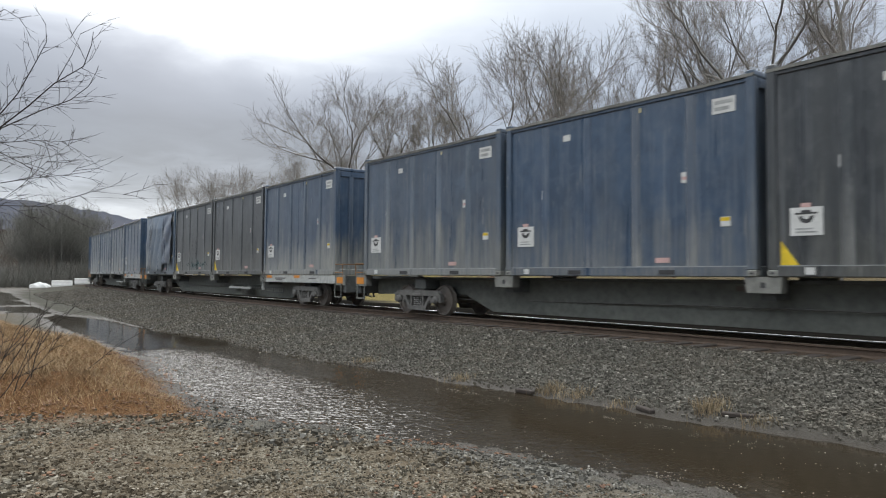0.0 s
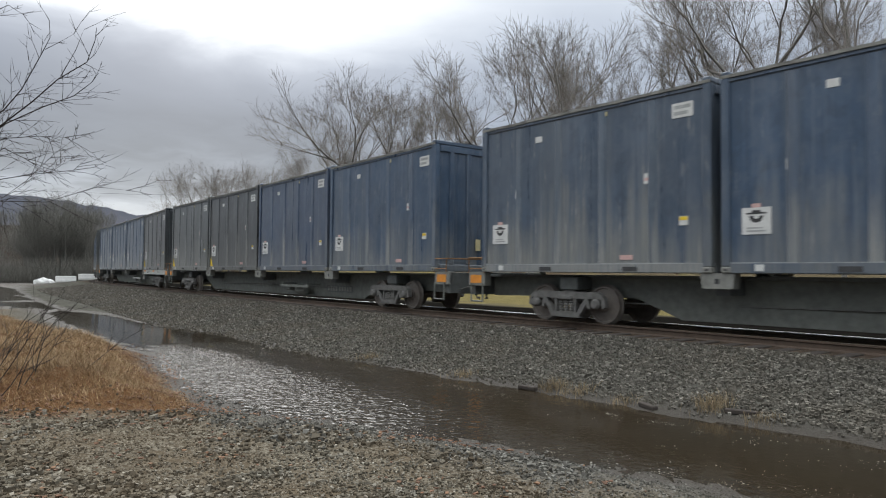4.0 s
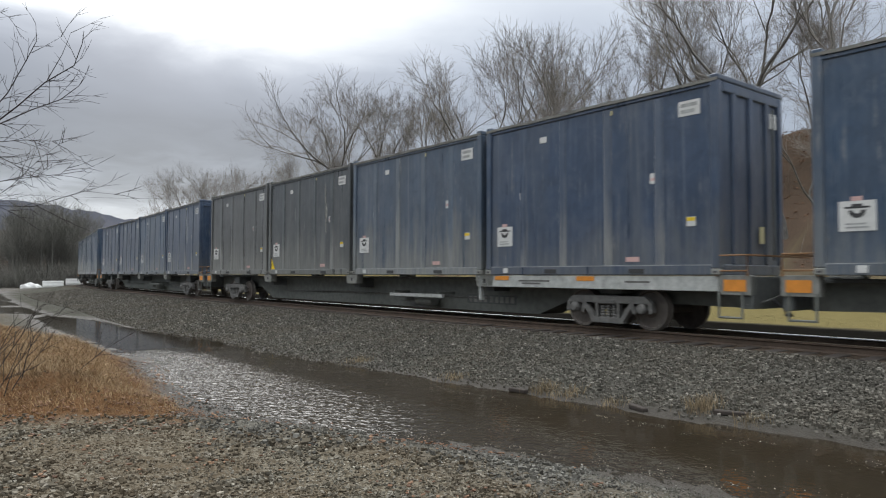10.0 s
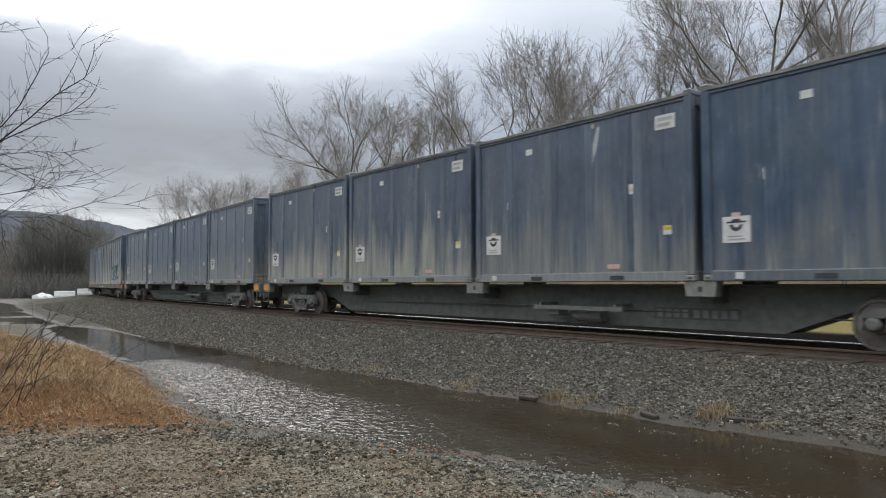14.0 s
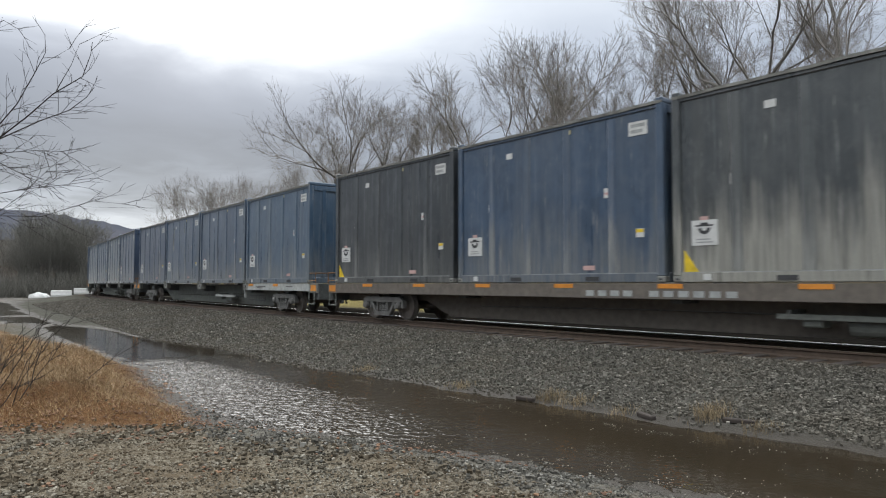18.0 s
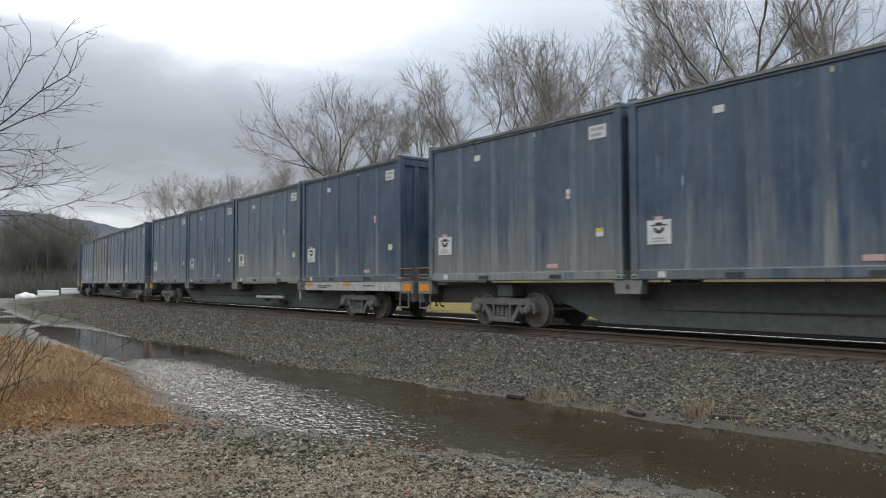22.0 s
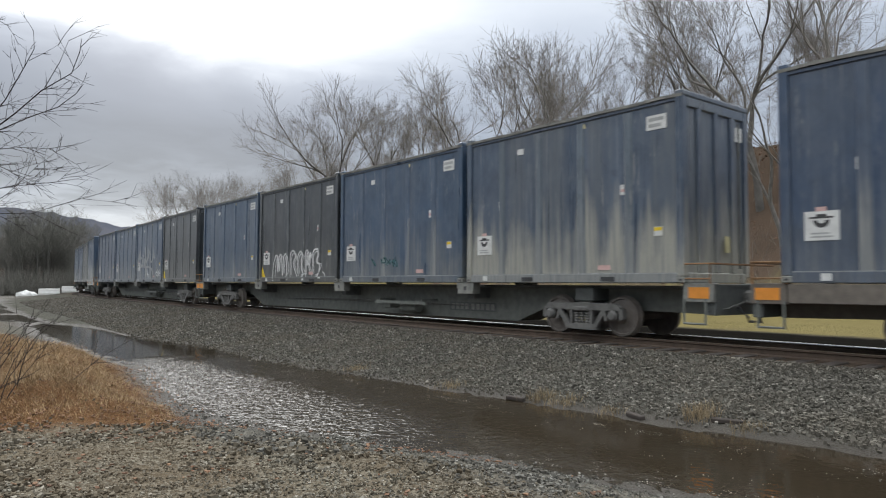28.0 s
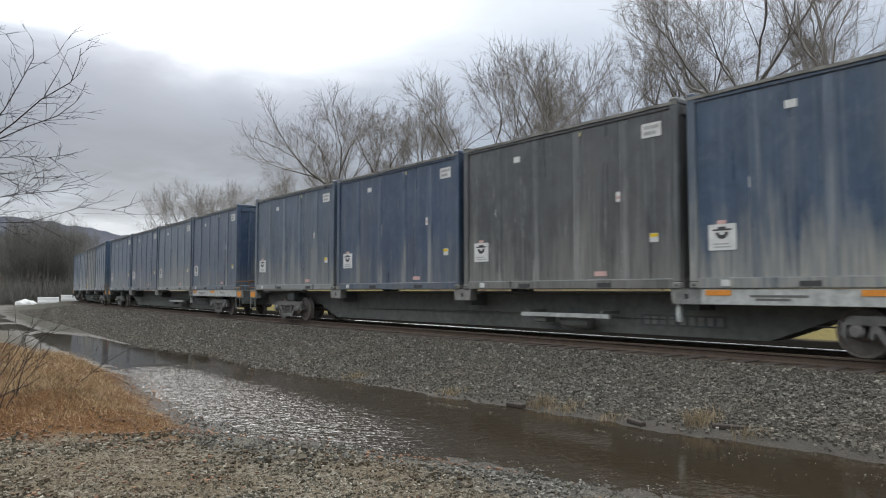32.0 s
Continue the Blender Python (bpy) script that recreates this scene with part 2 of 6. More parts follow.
# posts and floor rails stand proud: they are rubbed and hold more of the mud
PROUD = {}
for _mat, _col, _chalk in ((NAVY, (0.062, 0.095, 0.165), 0.3), (BLUE, (0.082, 0.122, 0.195), 0.35), (BRIGHT, (0.088, 0.145, 0.220), 0.35), (SLATE, (0.135, 0.165, 0.215), 0.5),
                          (TAN, (0.150, 0.172, 0.205), 0.5), (COAL, (0.050, 0.052, 0.055), 0.15), (GREY, (0.092, 0.095, 0.094), 0.3), (BROWN, (0.140, 0.127, 0.117), 0.4),
                          (MUDNAVY, (0.095, 0.130, 0.190), 0.4), (MUDGREY, (0.110, 0.108, 0.103), 0.4)):
    PROUD[_mat.name] = paint(_mat.name + "_rubbed", _col, 0.35 if _mat is COAL else 0.55, 0.55, (0.28, 0.28, 0.26), _chalk)
LID = plain("tarpaulin_lid", (0.22, 0.22, 0.20), 0.85, var=0.45, scale=2.5)
STEEL_DARK = plain("car_steel_dark", (0.105, 0.112, 0.108), 0.65)
STEEL_OLIVE = plain("car_steel_olive", (0.15, 0.158, 0.142), 0.7)
STEEL_BROWN = plain("car_steel_brown", (0.15, 0.13, 0.11), 0.75)
SILL_WHITE = plain("sill_white", (0.42, 0.43, 0.41), 0.6, var=0.3)
CAST = plain("cast_steel", (0.125, 0.122, 0.115), 0.75, var=0.35)
WHEEL = plain("wheel_steel", (0.165, 0.145, 0.128), 0.6, var=0.3)
RAILTOP = plain("rail_polished", (0.72, 0.71, 0.69), 0.22, 1.0, var=0.08)
RUST = plain("rail_rust", (0.088, 0.063, 0.047), 0.9)
TIE = plain("tie_wood", (0.048, 0.039, 0.033), 0.95)
ORANGE = plain("reflector_orange", (0.68, 0.26, 0.04), 0.5, var=0.15)
WHITE = plain("sign_white", (0.62, 0.62, 0.60), 0.6, var=0.12)
YELLOW = plain("sticker_yellow", (0.58, 0.52, 0.30), 0.6, var=0.15)
PINK = plain("sticker_red_faded", (0.58, 0.38, 0.35), 0.6, var=0.15)
RAIL_ORANGE = plain("hand_rail_orange", (0.22, 0.115, 0.05), 0.7)
ORANGE_YELLOW = plain("triangle_yellow", (0.70, 0.50, 0.03), 0.6)
SILL_GREY = plain("bracket_grey", (0.22, 0.22, 0.20), 0.7)
PRINT_GREY = plain("print_grey", (0.36, 0.37, 0.36), 0.7)
LEDGE = plain("ledge_dust", (0.33, 0.34, 0.34), 0.9, var=0.35)
BLACK = plain("sign_black", (0.05, 0.05, 0.052), 0.6)
SPRAYWHITE = plain("spray_white", (0.66, 0.66, 0.65), 0.7, var=0.2)


def scuff(name, col, low, high):
    """Thin worn-off paint: the ground colour shows through in downward streaks."""
    m = Mat(name, 0.75).shifted()
    n = m.noise(1.0, 5, 0.7, (14, 14, 1.6))
    m.color(m.mix(m.noise(9, 4), tuple(c * 0.75 for c in col), col))
    m.put(m.math("MULTIPLY", m.ramp(n, (low, 0.0), (high, 1.0)), 0.85), m.bsdf.inputs["Alpha"])
    return m.mat


PALESPRAY = scuff("spray_pale", (0.52, 0.53, 0.53), 0.20, 0.36)
PALE = scuff("pale_scuff", (0.38, 0.38, 0.35), 0.30, 0.58)
TEAL = scuff("spray_teal", (0.05, 0.20, 0.21), 0.40, 0.70)
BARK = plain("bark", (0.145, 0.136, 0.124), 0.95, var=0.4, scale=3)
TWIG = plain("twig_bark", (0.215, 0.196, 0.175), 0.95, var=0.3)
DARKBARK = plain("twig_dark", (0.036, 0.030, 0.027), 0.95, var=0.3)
CONCRETE = plain("barrier_white", (0.60, 0.60, 0.58), 0.8, var=0.12)

# ---- the line of the track ----
THETA = radians(40.0)
FACE, HALF = 11.98, 1.22
STEP = 0.25
S_MIN, S_MAX = -620.0, 760.0


def make_line():
    s = np.arange(S_MIN, S_MAX, STEP)
    bend = np.where(s > -60, 0.00153, 0.0)
    bend = bend + 0.00398 * np.clip((s - 53.7) / 20.2, 0, 1) * np.clip((125 - s) / 20, 0, 1)
    bend = np.where(s > 125, 0.0, bend)
    head = -np.cumsum(bend) * STEP
    i0 = int(round(-S_MIN / STEP))
    head = head - head[i0] + THETA
    x, y = np.cumsum(-np.sin(head)) * STEP, np.cumsum(np.cos(head)) * STEP
    x += (FACE + HALF) * math.cos(THETA) - x[i0]
    y += (FACE + HALF) * math.sin(THETA) - y[i0]
    return s, x, y, head


LINE_S, LINE_X, LINE_Y, LINE_H = make_line()


def on_line(s, q=0.0):
    """The place s metres along the track and q metres beyond its centre, seen from the camera's side, and the heading there."""
    h = float(np.interp(s, LINE_S, LINE_H))
    return (float(np.interp(s, LINE_S, LINE_X)) + q * math.cos(h), float(np.interp(s, LINE_S, LINE_Y)) + q * math.sin(h), h)


def line_coords(x, y):
    """s and q of many points at once."""
    cs, cx, cy, ch = LINE_S[::8], LINE_X[::8], LINE_Y[::8], LINE_H[::8]
    s, q = np.empty(len(x)), np.empty(len(x))
    for i in range(0, len(x), 2000):
        px, py = x[i:i + 2000], y[i:i + 2000]
        k = np.argmin((px[:, None] - cx) ** 2 + (py[:, None] - cy) ** 2, axis=1)
        dx, dy = px - cx[k], py - cy[k]
        s[i:i + 2000] = cs[k] - dx * np.sin(ch[k]) + dy * np.cos(ch[k])
        q[i:i + 2000] = dx * np.cos(ch[k]) + dy * np.sin(ch[k])
    return s, q


RAIL_Z, WATER_Z = 0.5, -0.3
FAR_EDGE = ([-60, 3, 7, 12, 15, 20, 24, 32, 36, 60], [-4.4, -4.55, -5.0, -5.3, -5.75, -5.4, -6.2, -6.5, -7.6, -7.6])
NEAR_EDGE = ([-60, 0, 3.4, 5, 6.4, 8.2, 10, 12.8, 16.4, 22, 27, 32, 36, 60], [-7.2, -7.2, -7.3, -7.65, -8.2, -9.05, -9.4, -9.15, -8.45, -8.5, -8.6, -8.3, -7.65, -7.6])


def fractal(x, y, scale, seed=0.0, octaves=4):
    """Smooth waves without a lattice, about -1 to 1, for many points at once."""
    rng = np.random.RandomState(int(seed * 10) + 7)
    out, amp, total = np.zeros(len(x)), 1.0, 0.0
    f = 1.0 / scale
    for _ in range(octaves):
        part_sum = np.zeros(len(x))
        for _ in range(5):
            a, ph = rng.uniform(0, 6.283, 2)
            k = f * rng.uniform(0.7, 1.4) * 6.283
            part_sum += np.sin((x * math.cos(a) + y * math.sin(a)) * k + ph)
        out += amp * part_sum / 2.5
        total += amp
        amp *= 0.5
        f *= 2.1
    return out / total


def smooth(a, b, v):
    t = np.clip((v - a) / (b - a), 0, 1)
    return t * t * (3 - 2 * t)


MOUND_EDGE = ([8, 8.9, 11.3, 14.3, 16.2, 17.7, 26, 34], [-10.5, -10.05, -9.6, -9.15, -9.0, -9.7, -10.45, -11.0])


def mound_depth(x, y, s, q):
    """How far inside the edge of the mound of dry grass, in metres."""
    return np.minimum(y - 7.95 - 0.05 * x, np.interp(s, *MOUND_EDGE) - q)


def ground_height(x, y):
    s, q = line_coords(x, y)
    z = np.zeros(len(x))
    wob = fractal(x, y, 1.6, 1.0)
    far, near = np.interp(s, *FAR_EDGE) + 0.18 * wob, np.interp(s, *NEAR_EDGE) + 0.14 * wob
    # ballast on the camera's side: flat shoulder, slope to the toe, ditch bed, near bank
    top = RAIL_Z - 0.17
    slope = top + (WATER_Z - top) * np.clip((-1.75 - q) / np.maximum(-1.75 - far, 0.5), 0, 1)
    bed = WATER_Z - 0.16 * np.sin(np.pi * np.clip((far - q) / np.maximum(far - near, 0.05), 0, 1))
    bank = WATER_Z + 0.30 * smooth(0, 1.7, near - q) + 0.0 * q
    side = np.where(q > far, slope, np.where(q > near, bed, bank))
    # the ditch dies out along the track and past the bend the ground is a level gravel lot with shallow pools
    lot = -0.328 + 0.07 * fractal(x, y, 6.0, 2.0, 4)
    past = smooth(30, 40, s) * (q < far)
    mix_lot = np.where(q < -12, smooth(20, 45, s), past)
    toe = top + (lot - top) * np.clip((-1.75 - q) / 4.2, 0, 1)
    side = side * (1 - mix_lot) + np.where(q > -5.9, toe, lot) * mix_lot
    # beyond the track: ditch of grass, a steep leafy bank, a terrace
    off = smooth(4.0, 2.0, q) * 0 + top + (0.20 - top) * np.clip((q - 3.5) / 4.0, 0, 1)
    hill = 11.2 * smooth(12.5, 36.0, q) + 0.06 * np.clip(q - 30, 0, 200) + 0.5 * fractal(x, y, 14.0, 3.0) * smooth(14, 24, q)
    z = np.where(q < -1.75, side, np.where(q > 1.75, off + hill, top))
    # ties lie in the ballast, a little proud of it
    z = z + 0.02 * fractal(x, y, 0.7, 4.0, 3) * (np.abs(q) > 2.0) + 0.035 * fractal(x, y, 3.0, 5.0) * ((q < near - 0.3) & (s < 32))
    # the mound of dry grass
    inside = mound_depth(x, y, s, q)
    z = z + (0.22 * smooth(-0.2, 1.3, inside) + 0.085 * fractal(x, y, 1.7, 21.0, 3) * smooth(0.0, 0.9, inside)) * smooth(34, 24, s)
    # far off: low rise to the woods
    r = np.hypot(x, y)
    z = z + 24.0 * smooth(130, 420, r) * (q < -12)
    return z, s, q, near, far


def graded(lo, hi, fine, f0, f1, grow=1.22, top=120.0):
    """Grid lines: fine steps from f0 to f1 and ever wider ones out to lo and hi."""
    a = list(np.arange(f0, f1, fine))
    st = fine
    while a[-1] < hi:
        st = min(st * grow, top)
        a.append(a[-1] + st)
    b, st = [f0], fine
    while b[-1] > lo:
        st = min(st * grow, top)
        b.append(b[-1] - st)
    return np.array(b[:0:-1] + a)


def mesh_from(name, verts, faces, smooth_shade=True):
    me = bpy.data.meshes.new(name)
    me.from_pydata(verts, [], faces)
    if smooth_shade:
        me.polygons.foreach_set("use_smooth", [True] * len(me.polygons))
    me.update()
    return me


def grid_mesh(name, xs, ys, zs):
    """xs, ys, zs: arrays of one shape (n, m)."""
    n, m = xs.shape
    v = np.stack([xs.ravel(), ys.ravel(), zs.ravel()], 1)
    i = np.arange(n * m).reshape(n, m)
    f = np.stack([i[:-1, :-1].ravel(), i[1:, :-1].ravel(), i[1:, 1:].ravel(), i[:-1, 1:].ravel()], 1)
    me = bpy.data.meshes.new(name)
    me.vertices.add(len(v))
    me.vertices.foreach_set("co", v.ravel())
    me.loops.add(f.size)
    me.loops.foreach_set("vertex_index", f.ravel())
    me.polygons.add(len(f))
    me.polygons.foreach_set("loop_start", np.arange(len(f)) * 4)
    me.polygons.foreach_set("use_smooth", np.ones(len(f), bool))
    me.update(calc_edges=True)
    return me


def set_attr(me, name, values):
    a = me.attributes.new(name, "FLOAT", "POINT")
    a.data.foreach_set("value", values.astype(np.float32))


def ground_material():
    m = Mat("ground_earth", 0.95, 0.0, 0.0)
    n1, n2, n3 = m.noise(0.35, 5), m.noise(3.5, 5), m.noise(40, 4)
    cell = m.cells(42)
    sepc = m.node("ShaderNodeSeparateColor")
    m.link(cell, sepc.inputs[0])
    speck = m.ramp(sepc.outputs[0], (0.0, (0.058, 0.049, 0.037)), (0.5, (0.125, 0.112, 0.086)), (1.0, (0.26, 0.24, 0.195)))
    dirt = m.mix(n2, (0.072, 0.052, 0.034), (0.135, 0.106, 0.072))
    gravel = m.mix(m.ramp(m.noise(0.9, 6, 0.7), (0.35, 0.15), (0.65, 0.85)), dirt, speck)
    ballast = m.mix(m.ramp(n2, (0.3, 0.0), (0.7, 1.0)), m.ramp(sepc.outputs[1], (0.0, (0.040, 0.039, 0.033)), (1.0, (0.135, 0.131, 0.112))), m.ramp(n1, (0.35, (0.058, 0.054, 0.045)), (0.65, (0.088, 0.085, 0.073))))
    leaf = m.mix(n2, m.ramp(sepc.outputs[2], (0.0, (0.045, 0.032, 0.024)), (1.0, (0.125, 0.086, 0.062))), m.ramp(n1, (0.35, (0.050, 0.042, 0.033)), (0.65, (0.105, 0.075, 0.055))))
    green = m.mix(n2, (0.185, 0.155, 0.066), (0.135, 0.110, 0.052))
    hay = m.mix(n2, m.ramp(sepc.outputs[2], (0.0, (0.070, 0.036, 0.019)), (1.0, (0.17, 0.092, 0.045))), (0.125, 0.070, 0.036))
    wood = m.mix(n1, (0.028, 0.023, 0.019), (0.045, 0.036, 0.030))
    gravel = m.mix(m.math("MULTIPLY", m.attr("shore"), 0.8), gravel, m.ramp(sepc.outputs[1], (0.0, (0.045, 0.043, 0.037)), (1.0, (0.155, 0.149, 0.132))))
    c = m.mix(m.attr("ballast"), gravel, ballast)
    for name, col in (("leaf", leaf), ("green", green), ("hay", hay), ("wood", wood)):
        c = m.mix(m.attr(name), c, col)
    c = m.mix(m.math("MULTIPLY", m.attr("grime"), 0.85), c, m.mix(n2, (0.060, 0.045, 0.034), (0.098, 0.074, 0.055)))
    # shade under and behind the train, painted into the ground as near black
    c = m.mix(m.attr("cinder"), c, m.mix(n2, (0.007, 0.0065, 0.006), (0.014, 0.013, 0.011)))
    # wet earth along the pools is darker and shines
    wet = m.attr("wet")
    c = m.mix(m.math("MULTIPLY", wet, 0.8), c, (0.040, 0.033, 0.026))
    m.color(c)
    m.rough(m.math("SUBTRACT", 0.95, m.math("MULTIPLY", wet, 0.35)))
    m.put(m.math("MULTIPLY", wet, 0.22), m.bsdf.inputs["Specular IOR Level"])
    dist = m.cells(42, "Distance")
    m.bump(m.math("ADD", m.math("MULTIPLY", dist, -1.0), m.math("MULTIPLY", n3, 0.6)), 0.7, 0.03)
    return m.mat


def build_ground():
    u = graded(-2600, 2600, 0.14, 0.0, 36.0)
    v = graded(-2600, 2600, 0.12, -11.8, 0.0)
    uu, vv = np.meshgrid(u, v, indexing="ij")
    ox, oy, _ = on_line(0.0)
    c, sn = math.cos(THETA), math.sin(THETA)
    x, y = ox - uu * sn + vv * c, oy + uu * c + vv * sn
    z, s, q, near, far = ground_height(x.ravel(), y.ravel())
    me = grid_mesh("ground", x, y, z.reshape(x.shape))
    nz = fractal(x.ravel(), y.ravel(), 2.5, 6.0)
    set_attr(me, "ballast", smooth(-0.15, 0.15, np.minimum(q - far + 0.1, 4.0 - q) + 0.15 * nz))
    set_attr(me, "shore", smooth(2.3, 1.1, near - q + 0.5 * nz))
    set_attr(me, "grime", smooth(1.80, 1.62, np.abs(q) + 0.10 * nz))
    # where the train's shade is painted: mid-track to the grass strip
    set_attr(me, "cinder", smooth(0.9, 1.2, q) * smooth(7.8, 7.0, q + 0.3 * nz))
    set_attr(me, "leaf", smooth(17.0, 18.6, q + nz))
    set_attr(me, "green", smooth(7.2, 8.0, q + 0.3 * nz) * smooth(18.6, 17.0, q + nz))
    mound = mound_depth(x.ravel(), y.ravel(), s, q) + 0.22 * fractal(x.ravel(), y.ravel(), 1.3, 12.0)
    set_attr(me, "hay", smooth(-0.25, 0.1, mound) * smooth(36, 30, s + 2 * nz))
    set_attr(me, "wood", smooth(108, 122, np.hypot(x, y).ravel() + 3 * nz) * (np.abs(q) > 12))
    zz = z - WATER_Z
    set_attr(me, "wet", np.where(q < far + 0.4, smooth(0.16, 0.01, zz + 0.03 * nz), 0) * (q > -60))
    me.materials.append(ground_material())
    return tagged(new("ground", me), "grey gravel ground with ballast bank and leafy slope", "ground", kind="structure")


def water_material():
    m = Mat("ditch_water", 0.06, 0.0, 0.5)
    m.bsdf.inputs["IOR"].default_value = 1.33
    ripple = m.math("ADD", m.noise(8.0, 1, 0.5, (1.0, 1.0, 1), 0.8), m.math("MULTIPLY", m.noise(12.0, 1, 0.5, (1.0, 1.0, 1), 0.5), 0.25))
    # wind and shallows: ripples are strong along the middle reach and die out elsewhere
    m.co = m.node("ShaderNodeNewGeometry").outputs["Position"]
    x, y = m.sep(0), m.sep(1)
    along = m.math("SUBTRACT", m.math("MULTIPLY", y, math.cos(THETA)), m.math("MULTIPLY", x, math.sin(THETA)))
    along = m.math("ADD", along, m.math("MULTIPLY", m.math("SUBTRACT", m.noise(0.7, 4), 0.5), 5.0))
    gust = m.ramp(m.math("MULTIPLY", along, 0.04), (0.02, 0.09), (0.24, 0.25), (0.36, 1.0), (0.66, 1.0), (0.74, 0.08))
    across = m.math("ADD", m.math("MULTIPLY", x, math.cos(THETA)), m.math("MULTIPLY", y, math.sin(THETA)))
    gust = m.math("MULTIPLY", gust, m.ramp(m.math("MULTIPLY", across, 0.1), (0.36, 1.0), (0.52, 0.9), (0.66, 0.12)))
    m.color(m.mix(m.noise(0.6, 3), (0.022, 0.017, 0.011), (0.034, 0.026, 0.017)))
    m.bump(m.math("MULTIPLY", ripple, gust), 1.0, 0.070)
    return m.mat


def build_water():
    ox, oy, _ = on_line(0.0)
    c, sn = math.cos(THETA), math.sin(THETA)
    pts = [(-60, -14), (140, -32), (140, -3.0), (-60, -3.0)]
    me = mesh_from("ditch_water", [(ox - a * sn + b * c, oy + a * c + b * sn, 0.0) for a, b in pts], [(0, 1, 2, 3)], False)
    me.materials.append(water_material())
    ob = new("water", me)
    ob.location.z = WATER_Z
    return tagged(ob, "muddy brown rippled rainwater standing in a ditch", "water", kind="structure")


def part(name, bm, material, parent, label=""):
    """Links a bmesh as one mesh object under a thing or a part."""
    me = bpy.data.meshes.new(name)
    bm.to_mesh(me)
    bm.free()
    me.materials.append(material)
    ob = new(name, me)
    ob.parent = parent
    if label:
        ob["label"] = label
    return ob


def box(bm, x0, x1, y0, y1, z0, z1, bevel=0.0):
    vs = [bm.verts.new((x, y, z)) for x in (x0, x1) for y in (y0, y1) for z in (z0, z1)]
    fs = [bm.faces.new([vs[i] for i in f]) for f in ((0, 1, 3, 2), (4, 6, 7, 5), (0, 4, 5, 1), (2, 3, 7, 6), (0, 2, 6, 4), (1, 5, 7, 3))]
    if bevel:
        es = list({e for f in fs for e in f.edges})
        bmesh.ops.bevel(bm, geom=es, offset=bevel, segments=1, affect="EDGES")
    return bm


def boxed(*a, bevel=0.0):
    return box(bmesh.new(), *a, bevel=bevel)


def prism(bm, outline, y0, y1):
    """An outline of (x, z) pulled along y."""
    a = [bm.verts.new((x, y0, z)) for x, z in outline]
    b = [bm.verts.new((x, y1, z)) for x, z in outline]
    n = len(a)
    bm.faces.new(a)
    bm.faces.new(b[::-1])
    for i in range(n):
        bm.faces.new((a[i], b[i], b[(i + 1) % n], a[(i + 1) % n]))
    bmesh.ops.recalc_face_normals(bm, faces=bm.faces[:])
    return bm


def lathe(bm, profile, n=20, axis="Y", at=(0, 0, 0)):
    """Rings of (radius, along) round an axis."""
    rings = []
    for r, a in profile:
        ring = []
        for k in range(n):
            t = 2 * math.pi * k / n
            p = (r * math.cos(t), a, r * math.sin(t)) if axis == "Y" else ((a, r * math.cos(t), r * math.sin(t)) if axis == "X" else (r * math.cos(t), r * math.sin(t), a))
            ring.append(bm.verts.new((p[0] + at[0], p[1] + at[1], p[2] + at[2])))
        rings.append(ring)
    for a, b in zip(rings, rings[1:]):
        for k in range(n):
            bm.faces.new((a[k], a[(k + 1) % n], b[(k + 1) % n], b[k]))
    bm.faces.new(rings[0])
    bm.faces.new(rings[-1][::-1])
    bmesh.ops.recalc_face_normals(bm, faces=bm.faces[:])
    return bm


def tube(bm, points, radius, n=5):
    """A bent round bar through the points; radius may be one number or one a point."""
    pts = [Vector(p) for p in points]
    rr = radius if isinstance(radius, (list, tuple)) else [radius] * len(pts)
    rings = []
    for i, p in enumerate(pts):
        d = (pts[min(i + 1, len(pts) - 1)] - pts[max(i - 1, 0)]).normalized()
        a = d.orthogonal().normalized()
        b = d.cross(a)
        rings.append([bm.verts.new(p + (a * math.cos(t) + b * math.sin(t)) * rr[i]) for t in (2 * math.pi * k / n for k in range(n))])
    for r0, r1 in zip(rings, rings[1:]):
        for k in range(n):
            best = k
            bm.faces.new((r0[k], r0[(k + 1) % n], r1[(best + 1) % n], r1[best]))
    bm.faces.new(rings[0][::-1])
    bm.faces.new(rings[-1])
    return bm


ground = build_ground()
water = build_water()

